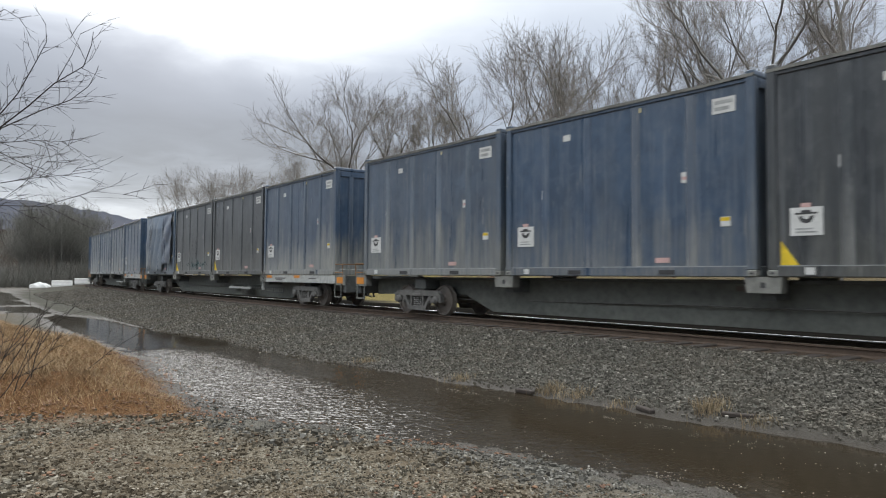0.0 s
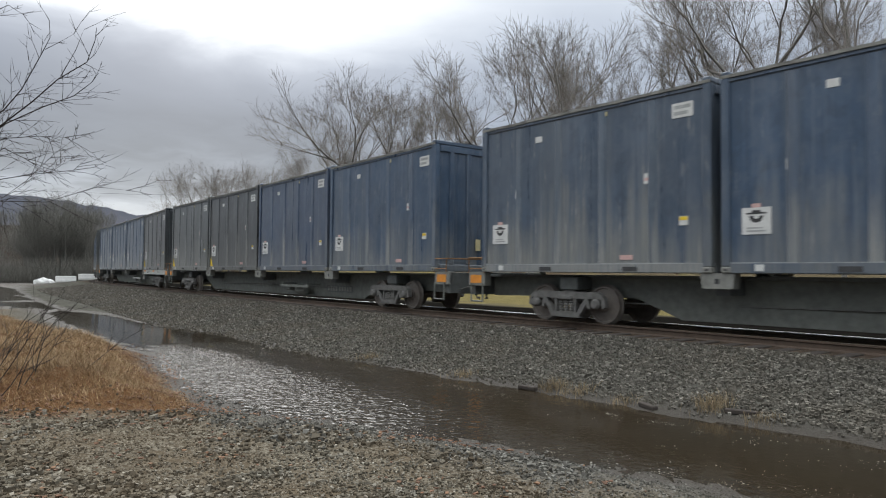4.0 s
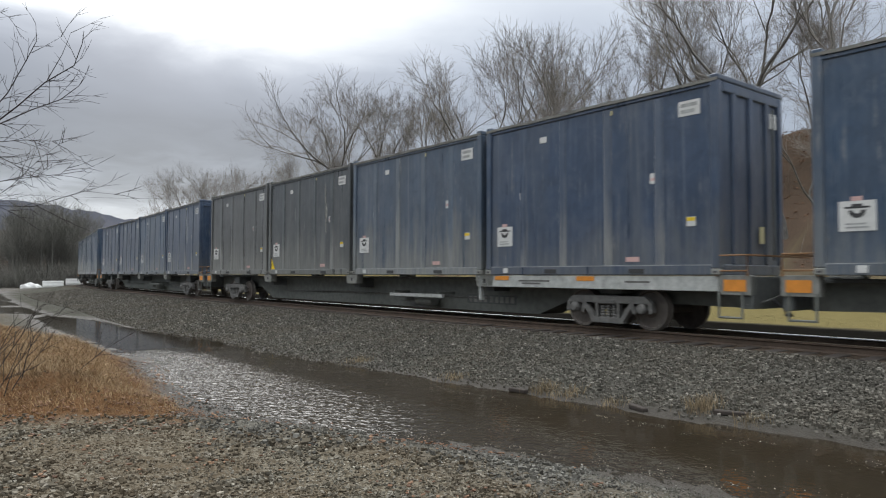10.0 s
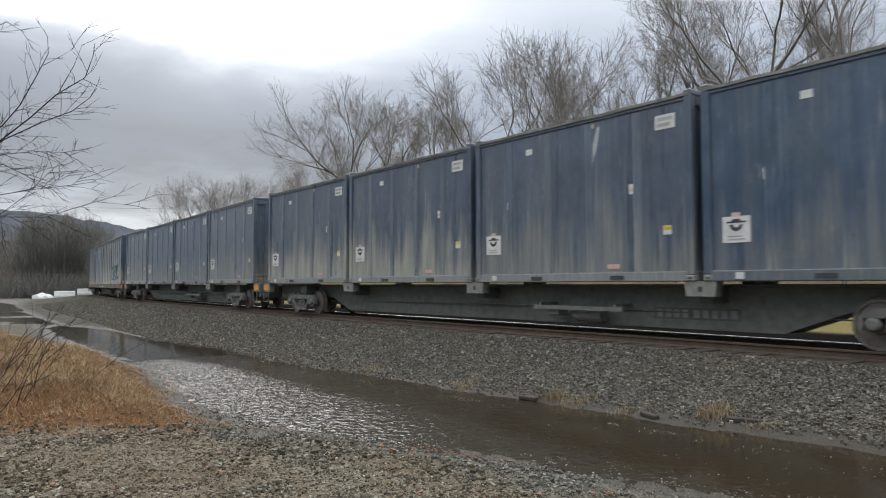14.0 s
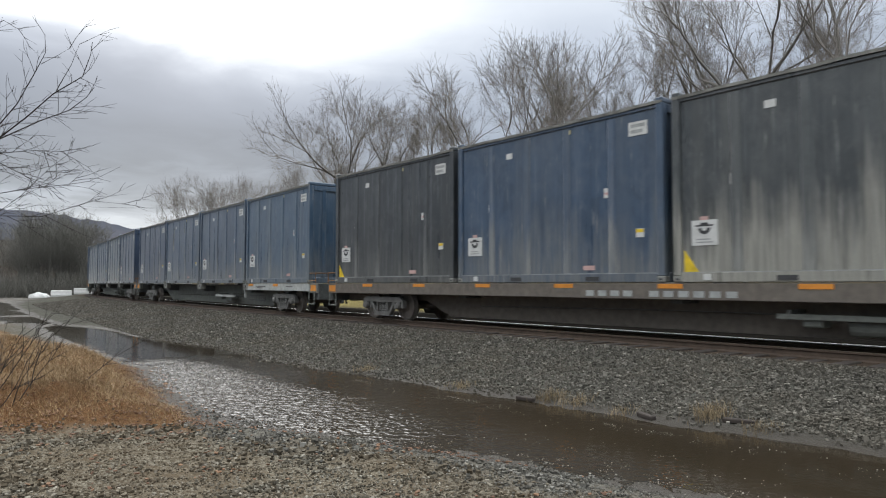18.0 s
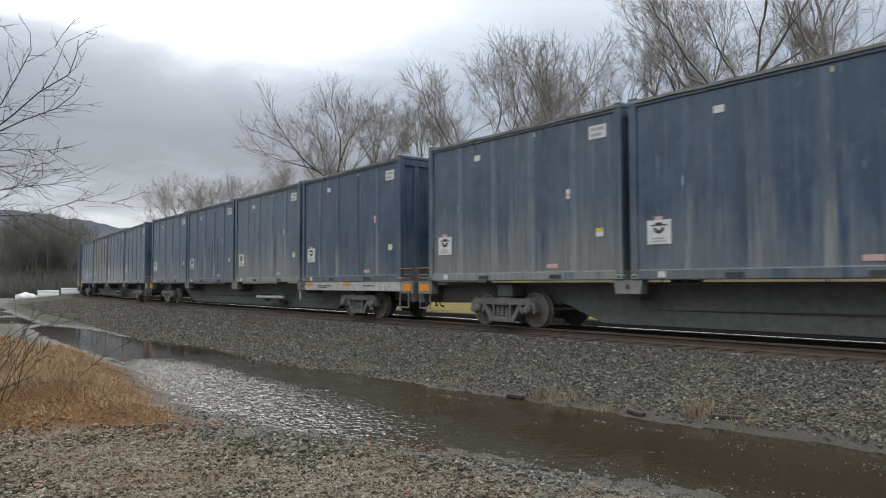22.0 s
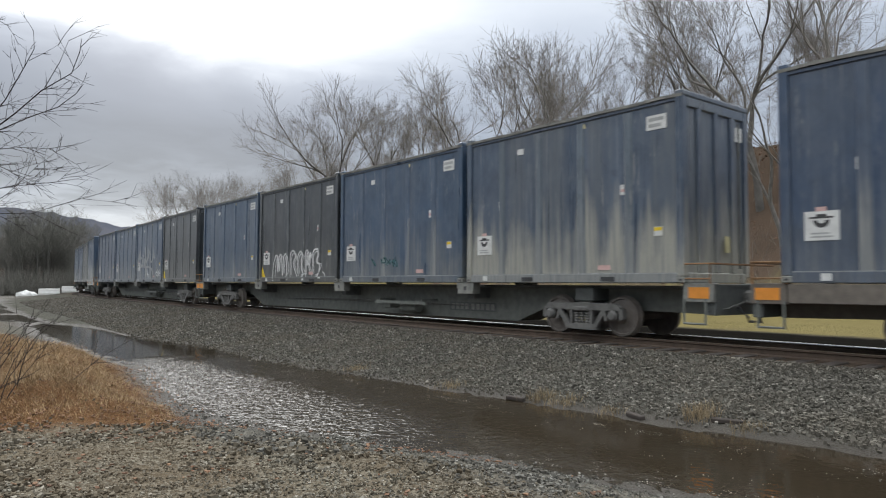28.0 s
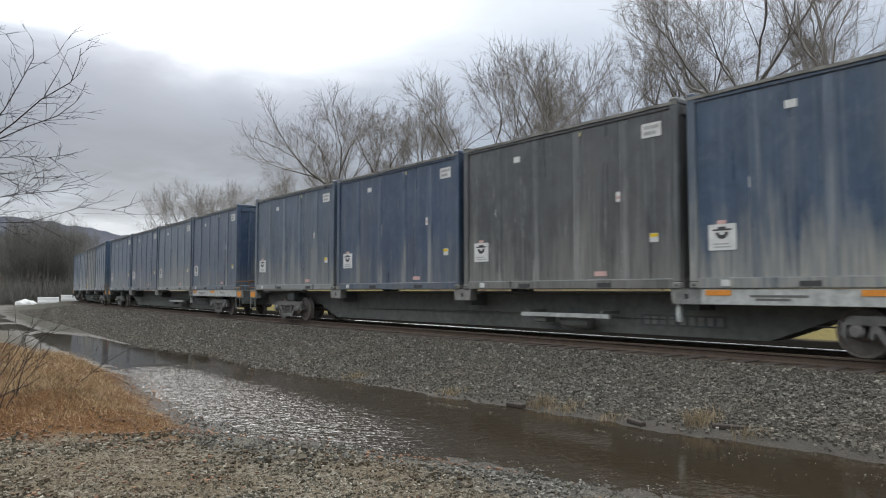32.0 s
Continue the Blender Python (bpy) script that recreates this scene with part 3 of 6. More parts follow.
# ---- track ----
def build_track():
    track = tagged(new("railway_track"), "single railway track of rusty rails on dark timber ties", "railway track", kind="structure")
    stations = np.concatenate([np.arange(S_MIN + 2, -40, 20), np.arange(-40, 160, 1.5), np.arange(160, S_MAX - 5, 20)])
    outline = [(-0.07, 0.0), (-0.07, 0.02), (-0.012, 0.045), (-0.010, 0.12), (-0.036, 0.135), (-0.036, 0.168), (0.036, 0.168), (0.036, 0.135), (0.010, 0.12), (0.012, 0.045), (0.07, 0.02), (0.07, 0.0)]

    def sweep(name, prof, q0, z0, mat):
        verts, faces, n = [], [], len(prof)
        for i, s in enumerate(stations):
            for a, z in prof:
                x, y, _ = on_line(s, q0 + a)
                verts.append((x, y, z0 + z))
            if i:
                for k in range(n):
                    a, b = (i - 1) * n + k, (i - 1) * n + (k + 1) % n
                    faces.append((a, b, b + n, a + n))
        me = mesh_from(name, verts, faces, False)
        me.materials.append(mat)
        ob = new(name, me)
        ob.parent = track
        return ob

    # wheel flanges polish the head's inner corner: it faces the ditch on the far rail alone
    for q0, d in ((-0.755, 1), (0.755, -1)):
        sweep("rail", outline, q0, RAIL_Z - 0.172, RUST)
        sweep("running_surface", [(d * 0.039, -0.016), (d * 0.037, -0.002), (d * 0.024, 0.003), (d * -0.022, 0.003), (d * -0.022, -0.002), (d * 0.030, -0.016)], q0, RAIL_Z - 0.004, RAILTOP)["label"] = "polished rail head"
    rng = random.Random(5)
    bm = boxed(-0.115, 0.115, -1.36, 1.36, -0.17, 0.0, bevel=0.012)
    me = bpy.data.meshes.new("tie")
    bm.to_mesh(me)
    bm.free()
    me.materials.append(TIE)
    for i in range(230):
        s = 1.0 + i * 0.5
        x, y, h = on_line(s, rng.uniform(-0.16, 0.02))
        ob = new("tie", me)
        ob.parent = track
        ob.matrix_basis = Matrix.Translation((x, y, RAIL_Z - 0.148 + rng.uniform(-0.012, 0.006))) @ Matrix.Rotation(h - math.pi / 2 + rng.uniform(-0.02, 0.02), 4, "Z")
    return track


# ---- the train's containers ----
CL, CW, CH = 6.36, 2.44, 3.68     # length, width and height of a container
GAP, CAR_GAP = 0.20, 1.72
INSET = 0.046
SIDE = -CW / 2                      # the side that faces the ditch


def build_container(name, paint_mat, label):
    """A tall ribbed steel container; x forwards, the floor's centre at the origin."""
    root = tagged(new(name), label, "container", group="containers on the train")
    h = CL / 2
    inset = INSET
    proud = PROUD[paint_mat.name]
    part("body", boxed(-h + 0.05, h - 0.05, SIDE + inset, -SIDE - inset, 0.05, CH - 0.08, bevel=0.01), paint_mat, root)
    for y0, y1 in ((SIDE, SIDE + 0.16), (-SIDE - 0.16, -SIDE)):
        part("bottom_rail", boxed(-h + 0.16, h - 0.16, y0 + 0.008, y1, 0.0, 0.19, bevel=0.012), proud if paint_mat in (SLATE, TAN) else paint_mat, root)
        part("top_rail", boxed(-h + 0.16, h - 0.16, y0 + 0.016, y1 - 0.012, CH - 0.15, CH - 0.075, bevel=0.012), paint_mat, root)
        for x0, x1 in ((-h, -h + 0.17), (h - 0.17, h)):
            part("corner_post", boxed(x0, x1, y0 - 0.004, y1, 0.125, CH - 0.06, bevel=0.015), paint_mat, root)
            if y0 < 0:
                foot = part("corner_casting", boxed(x0 - 0.004, x1 + 0.004, y0 - 0.009, y1, 0.0, 0.123, bevel=0.018), SILL_GREY, root, "grey cast corner foot")
                # no opening is cut: a black box paints in the slot's inner shade
                part("slot_hole", boxed((x0 + x1) / 2 - 0.045, (x0 + x1) / 2 + 0.045, y0 - 0.012, y0 + 0.02, 0.035, 0.088, bevel=0.012), BLACK, foot)
        if y0 < 0:
            ledge = prism(bmesh.new(), [(-h + 0.18, 0.186), (h - 0.18, 0.186), (h - 0.18, 0.197), (h * 0.3, 0.201), (-h * 0.4, 0.196), (-h + 0.18, 0.199)], y0 + 0.010, y0 + inset + 0.004)
            part("rail_ledge", ledge, LEDGE, root, "pale dust on the rail's ledge")
        yo, yi = (y0 + 0.012, y0 + inset + 0.012) if y0 < 0 else (y1 - inset - 0.012, y1 - 0.012)
        for k in range(1, 5):
            x = -h + CL * (0.005 + 0.198 * k)
            post = bmesh.new()
            w0, w1 = 0.120, 0.075
            pts = [(x - w0, yi), (x - w1, yo), (x + w1, yo), (x + w0, yi)] if y0 < 0 else [(x + w0, yo - inset), (x + w1, yo), (x - w1, yo), (x - w0, yo - inset)]
            lo = [post.verts.new((a, b, 0.18)) for a, b in pts]
            hi = [post.verts.new((a, b, CH - 0.18)) for a, b in pts]
            for i in range(3):
                post.faces.new((lo[i], lo[i + 1], hi[i + 1], hi[i]))
            part("side_post", post, proud, root)
    for x, d in ((h, 1), (-h, -1)):
        for y in (-0.62, 0.0, 0.62) if d > 0 else (0.0,):
            part("end_post", boxed(min(x - d * 0.06, x), max(x - d * 0.06, x), y - 0.08, y + 0.08, 0.2, CH - 0.2, bevel=0.02), paint_mat, root)
        for z0, z1 in ((0.0, 0.2), (CH - 0.26, CH - 0.07)):
            part("end_beam", boxed(min(x - d * 0.10, x), max(x - d * 0.10, x), -CW / 2 + 0.17, CW / 2 - 0.17, z0, z1, bevel=0.015), paint_mat, root)
        if d > 0:
            part("latch_bar", boxed(min(x, x + d * 0.03), max(x, x + d * 0.03), 0.78, 0.82, 0.3, CH - 0.35), STEEL_DARK, root)
    # lid: a tarpaulin stretched over bows, a little higher along the middle
    lid = bmesh.new()
    n = 13
    prev = None
    rng = random.Random(len(name) * 7 + len(label))
    for i in range(n):
        x = -h + 0.0 + CL * i / (n - 1)
        sag = rng.uniform(-0.022, 0.022)
        row = [lid.verts.new((x, y, CH + z + (sag if abs(y) < 1 else sag * 0.5))) for y, z in ((SIDE - 0.012, -0.078), (SIDE - 0.016, -0.02), (SIDE + 0.2, 0.012), (0, 0.05), (-SIDE - 0.2, 0.012), (-SIDE + 0.016, -0.02), (-SIDE + 0.012, -0.095))]
        if prev:
            for a in range(6):
                lid.faces.new((prev[a], row[a], row[a + 1], prev[a + 1]))
        prev = row
    part("lid", lid, LID, root, "grey tarpaulin lid")
    for x in (-h + 0.09, h - 0.09):
        part("lid_end_block", boxed(x - 0.09, x + 0.09, SIDE - 0.01, -SIDE + 0.01, CH - 0.06, CH + 0.055, bevel=0.02), paint_mat, root)
    # fork pockets in the floor rail: black boxes paint in the shade of the recesses
    for u in (0.345, 0.715):
        x = -h + CL * u
        part("fork_pocket", boxed(x - 0.18, x + 0.18, SIDE - 0.002, SIDE + 0.03, 0.035, 0.125), BLACK, root)
    stickers(root)
    return root


def stickers(root):
    """Placards and decals on the ditch side, as thin plates."""
    face = SIDE + INSET
    h = CL / 2

    def plate(name, u0, u1, z0, z1, mat, out=0.012, label=""):
        return part(name, boxed(-h + CL * u0, -h + CL * u1, face - out, face + 0.004, z0, z1), mat, root, label)

    sign = plate("warning_sign", 0.060, 0.144, 0.70, 1.18, WHITE, label="white sign with a dark emblem")
    c = -h + CL * 0.102
    # a bowl under a wide bar
    rim = [(c + 0.125 * math.cos(a), 1.030 + 0.125 * math.sin(a)) for a in (math.pi * (1 + k / 10) for k in range(11))]
    core = [(c + 0.060 * math.cos(a), 1.030 + 0.055 * math.sin(a)) for a in (math.pi * (2 - k / 6) for k in range(7))]
    ring = bmesh.new()
    prism(ring, rim + core, face - 0.0155, face - 0.011)
    emblem = part("emblem", ring, BLACK, sign)
    brim = [(c - 0.185, 1.060), (c - 0.185, 1.090), (c - 0.085, 1.090), (c - 0.075, 1.130), (c + 0.075, 1.130), (c + 0.085, 1.090), (c + 0.185, 1.090), (c + 0.185, 1.060)]
    part("emblem_bar", prism(bmesh.new(), brim, face - 0.0155, face - 0.011), BLACK, sign)
    for k in range(2):
        part("print_bar", boxed(c - 0.17, c + 0.17 - 0.05 * k, face - 0.015, face - 0.012, 0.745 + 0.055 * k, 0.773 + 0.055 * k), PRINT_GREY, sign)
    plate("tab", 0.088, 0.114, 1.175, 1.25, PINK, label="small faded red tab")
    plate("decal", 0.185, 0.203, 1.80, 2.00, WHITE)
    plate("decal", 0.290, 0.322, 3.08, 3.22, WHITE)
    plate("decal", 0.585, 0.620, 3.38, 3.47, YELLOW, 0.02, "small yellow decal")
    red_white = plate("decal", 0.765, 0.788, 1.82, 2.03, WHITE)
    part("print_bar", boxed(-h + CL * 0.768, -h + CL * 0.785, face - 0.015, face - 0.012, 1.88, 1.94), PINK, red_white, "faded red print")
    placard = plate("number_placard", 0.868, 0.940, 3.05, 3.34, WHITE, label="white placard with grey bars")
    part("print_bar", boxed(-h + CL * 0.876, -h + CL * 0.932, face - 0.015, face - 0.012, 3.22, 3.29), PRINT_GREY, placard)
    part("print_bar", boxed(-h + CL * 0.876, -h + CL * 0.922, face - 0.015, face - 0.012, 3.10, 3.17), PRINT_GREY, placard)
    lower = plate("decal", 0.892, 0.922, 0.93, 1.11, WHITE, label="white decal with a yellow head")
    part("print_bar", boxed(-h + CL * 0.893, -h + CL * 0.921, face - 0.015, face - 0.012, 1.03, 1.10), ORANGE_YELLOW, lower)
    plate("hazard_decal", 0.672, 0.722, 0.27, 0.37, PINK, label="faded red and white decal")
    part("decal", boxed(-h + CL * 0.10, -h + CL * 0.125, SIDE - 0.006, SIDE + 0.02, 0.04, 0.16), WHITE, root)
    part("end_placard", boxed(h - 0.004, h + 0.01, 0.7, 0.95, 2.95, 3.25), WHITE, root)
    part("end_decal", boxed(h - 0.004, h + 0.012, 0.25, 0.42, 0.62, 0.95), YELLOW, root)
    return emblem


def add_triangle(root):
    h = CL / 2
    bm = prism(bmesh.new(), [(-h + 0.22, 0.2), (-h + 0.52, 0.2), (-h + 0.22, 0.62)], SIDE + INSET - 0.012, SIDE + INSET + 0.002)
    part("corner_triangle", bm, ORANGE_YELLOW, root, "yellow corner triangle")


RIBS = [-CL / 2 + CL * (0.005 + 0.198 * k) for k in range(1, 5)]


def scrawl(root, x0, x1, z0, z1, seed, mat, label, width=0.035, letters=6, bubble=False):
    """Spray paint that lies on panels and ribs alike: jagged crossing strokes or fat outlined loops, no readable word."""
    rng = random.Random(seed)
    lines = []

    def stroke(pts):
        lines.append(tuple(pts))

    step, mid, high = (x1 - x0) / letters, (z0 + z1) / 2, (z1 - z0) / 2
    for k in range(letters):
        cx = x0 + (k + 0.5) * step
        if bubble:
            for ring in (1.0, 0.42):
                ph, sq = rng.uniform(0, 6.28), rng.uniform(0.12, 0.3)
                stroke([(cx + ring * step * 0.55 * math.cos(t) * (1 + sq * math.sin(3 * t + ph)), mid + ring * high * 0.95 * math.sin(t) * (1 + sq * math.cos(2 * t + ph))) for t in (6.283 * i / 14 for i in range(15))])
            stroke([(cx - step * 0.2, mid + high * rng.uniform(-0.6, 0.6)), (cx + step * 0.4, mid + high * rng.uniform(-0.8, 0.8))])
        else:
            lean = rng.uniform(-0.35, 0.35) * step
            for _ in range(3):
                x, z = cx + rng.uniform(-0.5, 0.5) * step, mid + rng.choice((-1, 1)) * high * rng.uniform(0.4, 1.0)
                pts = [(x, z)]
                for _ in range(rng.choice((2, 3))):
                    x, z = x + rng.uniform(-0.6, 0.9) * step * 0.7 + lean * 0.3, mid - (z - mid) * rng.uniform(0.3, 1.1)
                    pts.append((x, max(z0, min(z1 * 1.02, z))))
                stroke(pts)
    drawn_tag(root, lines, 0.0, 1.0, 0.0, 1.0, width, mat, label)


# drawn tags: strokes in a unit box, unreadable
SHARP_TAG = [((0, .48), (.11, .65), (.21, .83), (.19, .70), (.11, .60), (.25, .63), (.32, .48), (.21, .26), (.19, .03)), ((.32, .70), (.40, .63), (.42, .38), (.32, .36), (.30, .60)),
             ((.42, .85), (.48, .88), (.51, .36), (.52, .01)), ((.60, .90), (.66, .65), (.54, .46), (.58, .16), (.70, .01)), ((.66, .85), (.79, .63), (.77, .50), (.85, .48), (.91, .70), (.90, 1.0)),
             ((.21, .31), (.38, .36), (.50, .31), (.66, .33), (.83, .26), (.93, .08)), ((.93, .63), (1.0, .60)), ((.96, .70), (.97, .54))]
ROUND_TAG = [((0, .05), (.03, .75), (.08, .85), (.10, .3), (.12, .8), (.17, .85), (.19, .2)), ((.20, .15), (.22, .8), (.28, .85), (.30, .25), (.24, .1)), ((.36, .1), (.36, .85), (.42, 1.0), (.46, .8), (.42, .55), (.50, .1)),
             ((.52, .15), (.50, .7), (.55, .95), (.61, .85), (.58, .5), (.63, .2), (.55, .1)), ((.66, .1), (.65, .85), (.70, .95), (.68, .5), (.75, .9), (.72, .45), (.78, .15)),
             ((.80, .2), (.79, .85), (.85, 1.0), (.90, .9), (.86, .6), (.93, .5), (.90, .2), (.82, .1)), ((.0, .0), (.2, .06), (.5, .0), (.75, .09), (1, .1), (.97, .28))]


def drawn_tag(root, strokes, x0, x1, z0, z1, width, mat, label):
    """Each stroke is a smooth ribbon of paint that follows panels and ribs, swelling in its middle."""
    for stroke in strokes:
        key = [Vector((x0 + (x1 - x0) * a, z0 + (z1 - z0) * b)) for a, b in stroke]
        pts = []
        for i in range(len(key) - 1):
            p0, p1, p2, p3 = key[max(i - 1, 0)], key[i], key[i + 1], key[min(i + 2, len(key) - 1)]
            for j in range(8):
                u = j / 8
                pts.append(0.5 * (2 * p1 + (p2 - p0) * u + (2 * p0 - 5 * p1 + 4 * p2 - p3) * u * u + (3 * p1 - p0 - 3 * p2 + p3) * u ** 3))
        pts.append(key[-1])
        bm = bmesh.new()
        rows = []
        for i, q in enumerate(pts):
            w = (pts[min(i + 1, len(pts) - 1)] - pts[max(i - 1, 0)])
            w = w.normalized() if w.length > 1e-6 else Vector((1, 0))
            near = min(abs(q.x - r) for r in RIBS)
            y = SIDE + 0.007 + (INSET - 0.012) * min(1, max(0, (near - 0.075) / 0.05))
            half = width * (0.55 + 0.45 * math.sin(math.pi * i / (len(pts) - 1)))
            rows.append([bm.verts.new((q.x - w.y * half * e, y - d, q.y + w.x * half * e)) for e, d in ((-1, 0), (-1, 0.006), (1, 0.006), (1, 0))])
        for a, b in zip(rows, rows[1:]):
            for k in range(4):
                bm.faces.new((a[k], a[(k + 1) % 4], b[(k + 1) % 4], b[k]))
        bm.faces.new(rows[0])
        bm.faces.new(rows[-1][::-1])
        bmesh.ops.recalc_face_normals(bm, faces=bm.faces[:])
        part("spray_stroke", bm, mat, root, label)


def smear(root, line, width, seed, mat, label):
    """A ragged smear of pale paint down the side: one ribbon of uneven width along a line of (x, z)."""
    rng = random.Random(seed)
    bm = bmesh.new()
    left, right, y = [], [], SIDE + INSET - 0.007
    drift, wide = 0.0, 0.5
    for (a, b), (c, d) in zip(line, line[1:]):
        n = max(4, int(math.hypot(c - a, d - b) / 0.05))
        for i in range(n):
            t = i / n
            drift = drift * 0.85 + rng.gauss(0, width * 0.05)
            wide = wide * 0.8 + 0.2 * rng.uniform(0.1, 1.0)
            w = width * wide * (0.3 + 0.7 * math.sin(math.pi * (t * 0.85 + 0.1)))
            x, z = a + (c - a) * t + drift, b + (d - b) * t
            left.append((x - w, z))
            right.append((x + w * rng.uniform(0.85, 1.1), z - 0.02 * rng.random()))
    pts = [[bm.verts.new((x, yy, z)) for x, z in side] for yy in (y, y + 0.012) for side in (left, right)]
    la, ra, lb, rb = pts
    for i in range(len(la) - 1):
        for p, q in ((la, ra), (rb, lb), (lb, la), (ra, rb)):
            bm.faces.new((p[i], q[i], q[i + 1], p[i + 1]))
    bmesh.ops.recalc_face_normals(bm, faces=bm.faces[:])
    part("paint_smear", bm, mat, root, label)


def torn_tarp(root):
    """Loose sheets drawn over the side, crumpled along slanting creases, their lower hems torn."""
    rng = random.Random(40)
    for k, (x0, x1, top, low) in enumerate(((-2.85, -1.55, 3.52, 0.42), (-1.58, 0.95, 3.52, 0.24), (0.92, 2.75, 3.52, 0.62))):
        bm = bmesh.new()
        folds = [(rng.uniform(-1.1, 1.1), rng.uniform(1.4, 3.4), rng.uniform(0, 6.28), rng.uniform(0.018, 0.042)) for _ in range(4)]
        nx, nz = int((x1 - x0) / 0.11), 26
        rows = []
        for j in range(nz + 1):
            v = j / nz
            row = []
            for i in range(nx + 1):
                x = x0 + (x1 - x0) * i / nx
                z = top + (low - top) * v + v ** 6 * 0.10 * math.sin(i * 1.7 + 3 * k)
                y = SIDE - 0.014 - v * 0.02 - sum(a * abs(math.sin((x * math.cos(w) + z * math.sin(w)) * f + ph)) for w, f, ph, a in folds) * min(1, 4 * v + 0.1)
                row.append(bm.verts.new((x + 0.05 * v * math.sin(z * 3 + k), y, z)))
            rows.append(row)
        for a, b in zip(rows, rows[1:]):
            for i in range(nx):
                bm.faces.new((a[i], b[i], b[i + 1], a[i + 1]))
        part("tarpaulin_sheet", bm, (SLATE, BRIGHT, NAVY)[k], root, "crumpled torn tarpaulin sheet")


SMEARS = {(3, 2): (((-0.95, 3.5), (-0.45, 2.0), (0.15, 0.25)), 0.24), (8, 3): (((0.5, 3.45), (0.65, 1.9), (0.9, 0.4)), 0.30), (7, 1): (((0.9, 3.4), (0.7, 2.6)), 0.10),
          (13, 2): (((0.2, 2.6), (0.35, 1.0)), 0.12), (14, 2): (((-1.5, 2.6), (-1.2, 1.0)), 0.10), (6, 3): (((-2.6, 2.7), (-2.75, 1.2)), 0.10),
          (11, 0): (((-2.3, 3.2), (-2.2, 1.6)), 0.08), (6, 0): (((0.75, 3.3), (0.9, 1.6)), 0.11), (2, 3): (((2.1, 1.6), (2.2, 0.9)), 0.09),
          (4, 1): (((-0.4, 2.9), (-0.3, 1.9)), 0.10), (14, 3): (((0.9, 3.1), (1.1, 2.0)), 0.12)}


# ---- flat cars ----
DECK = 1.14          # the containers' floor over the rail
BLOCK = 4 * CL + 3 * GAP
TRUCK = 10.35


# pale scuffs and run-off: lines of (x, z) and their width
SCUFFS = {(10, 2): ((((-1.6, 3.2), (-1.75, 1.7)), 0.16), (((0.35, 3.3), (0.6, 2.3), (0.4, 1.0)), 0.26)),
          (5, 2): ((((1.4, 3.2), (1.5, 1.4)), 0.12),),
          (13, 1): ((((-1.7, 3.3), (-1.75, 2.7)), 0.14), (((1.05, 3.2), (1.1, 2.5)), 0.14))}


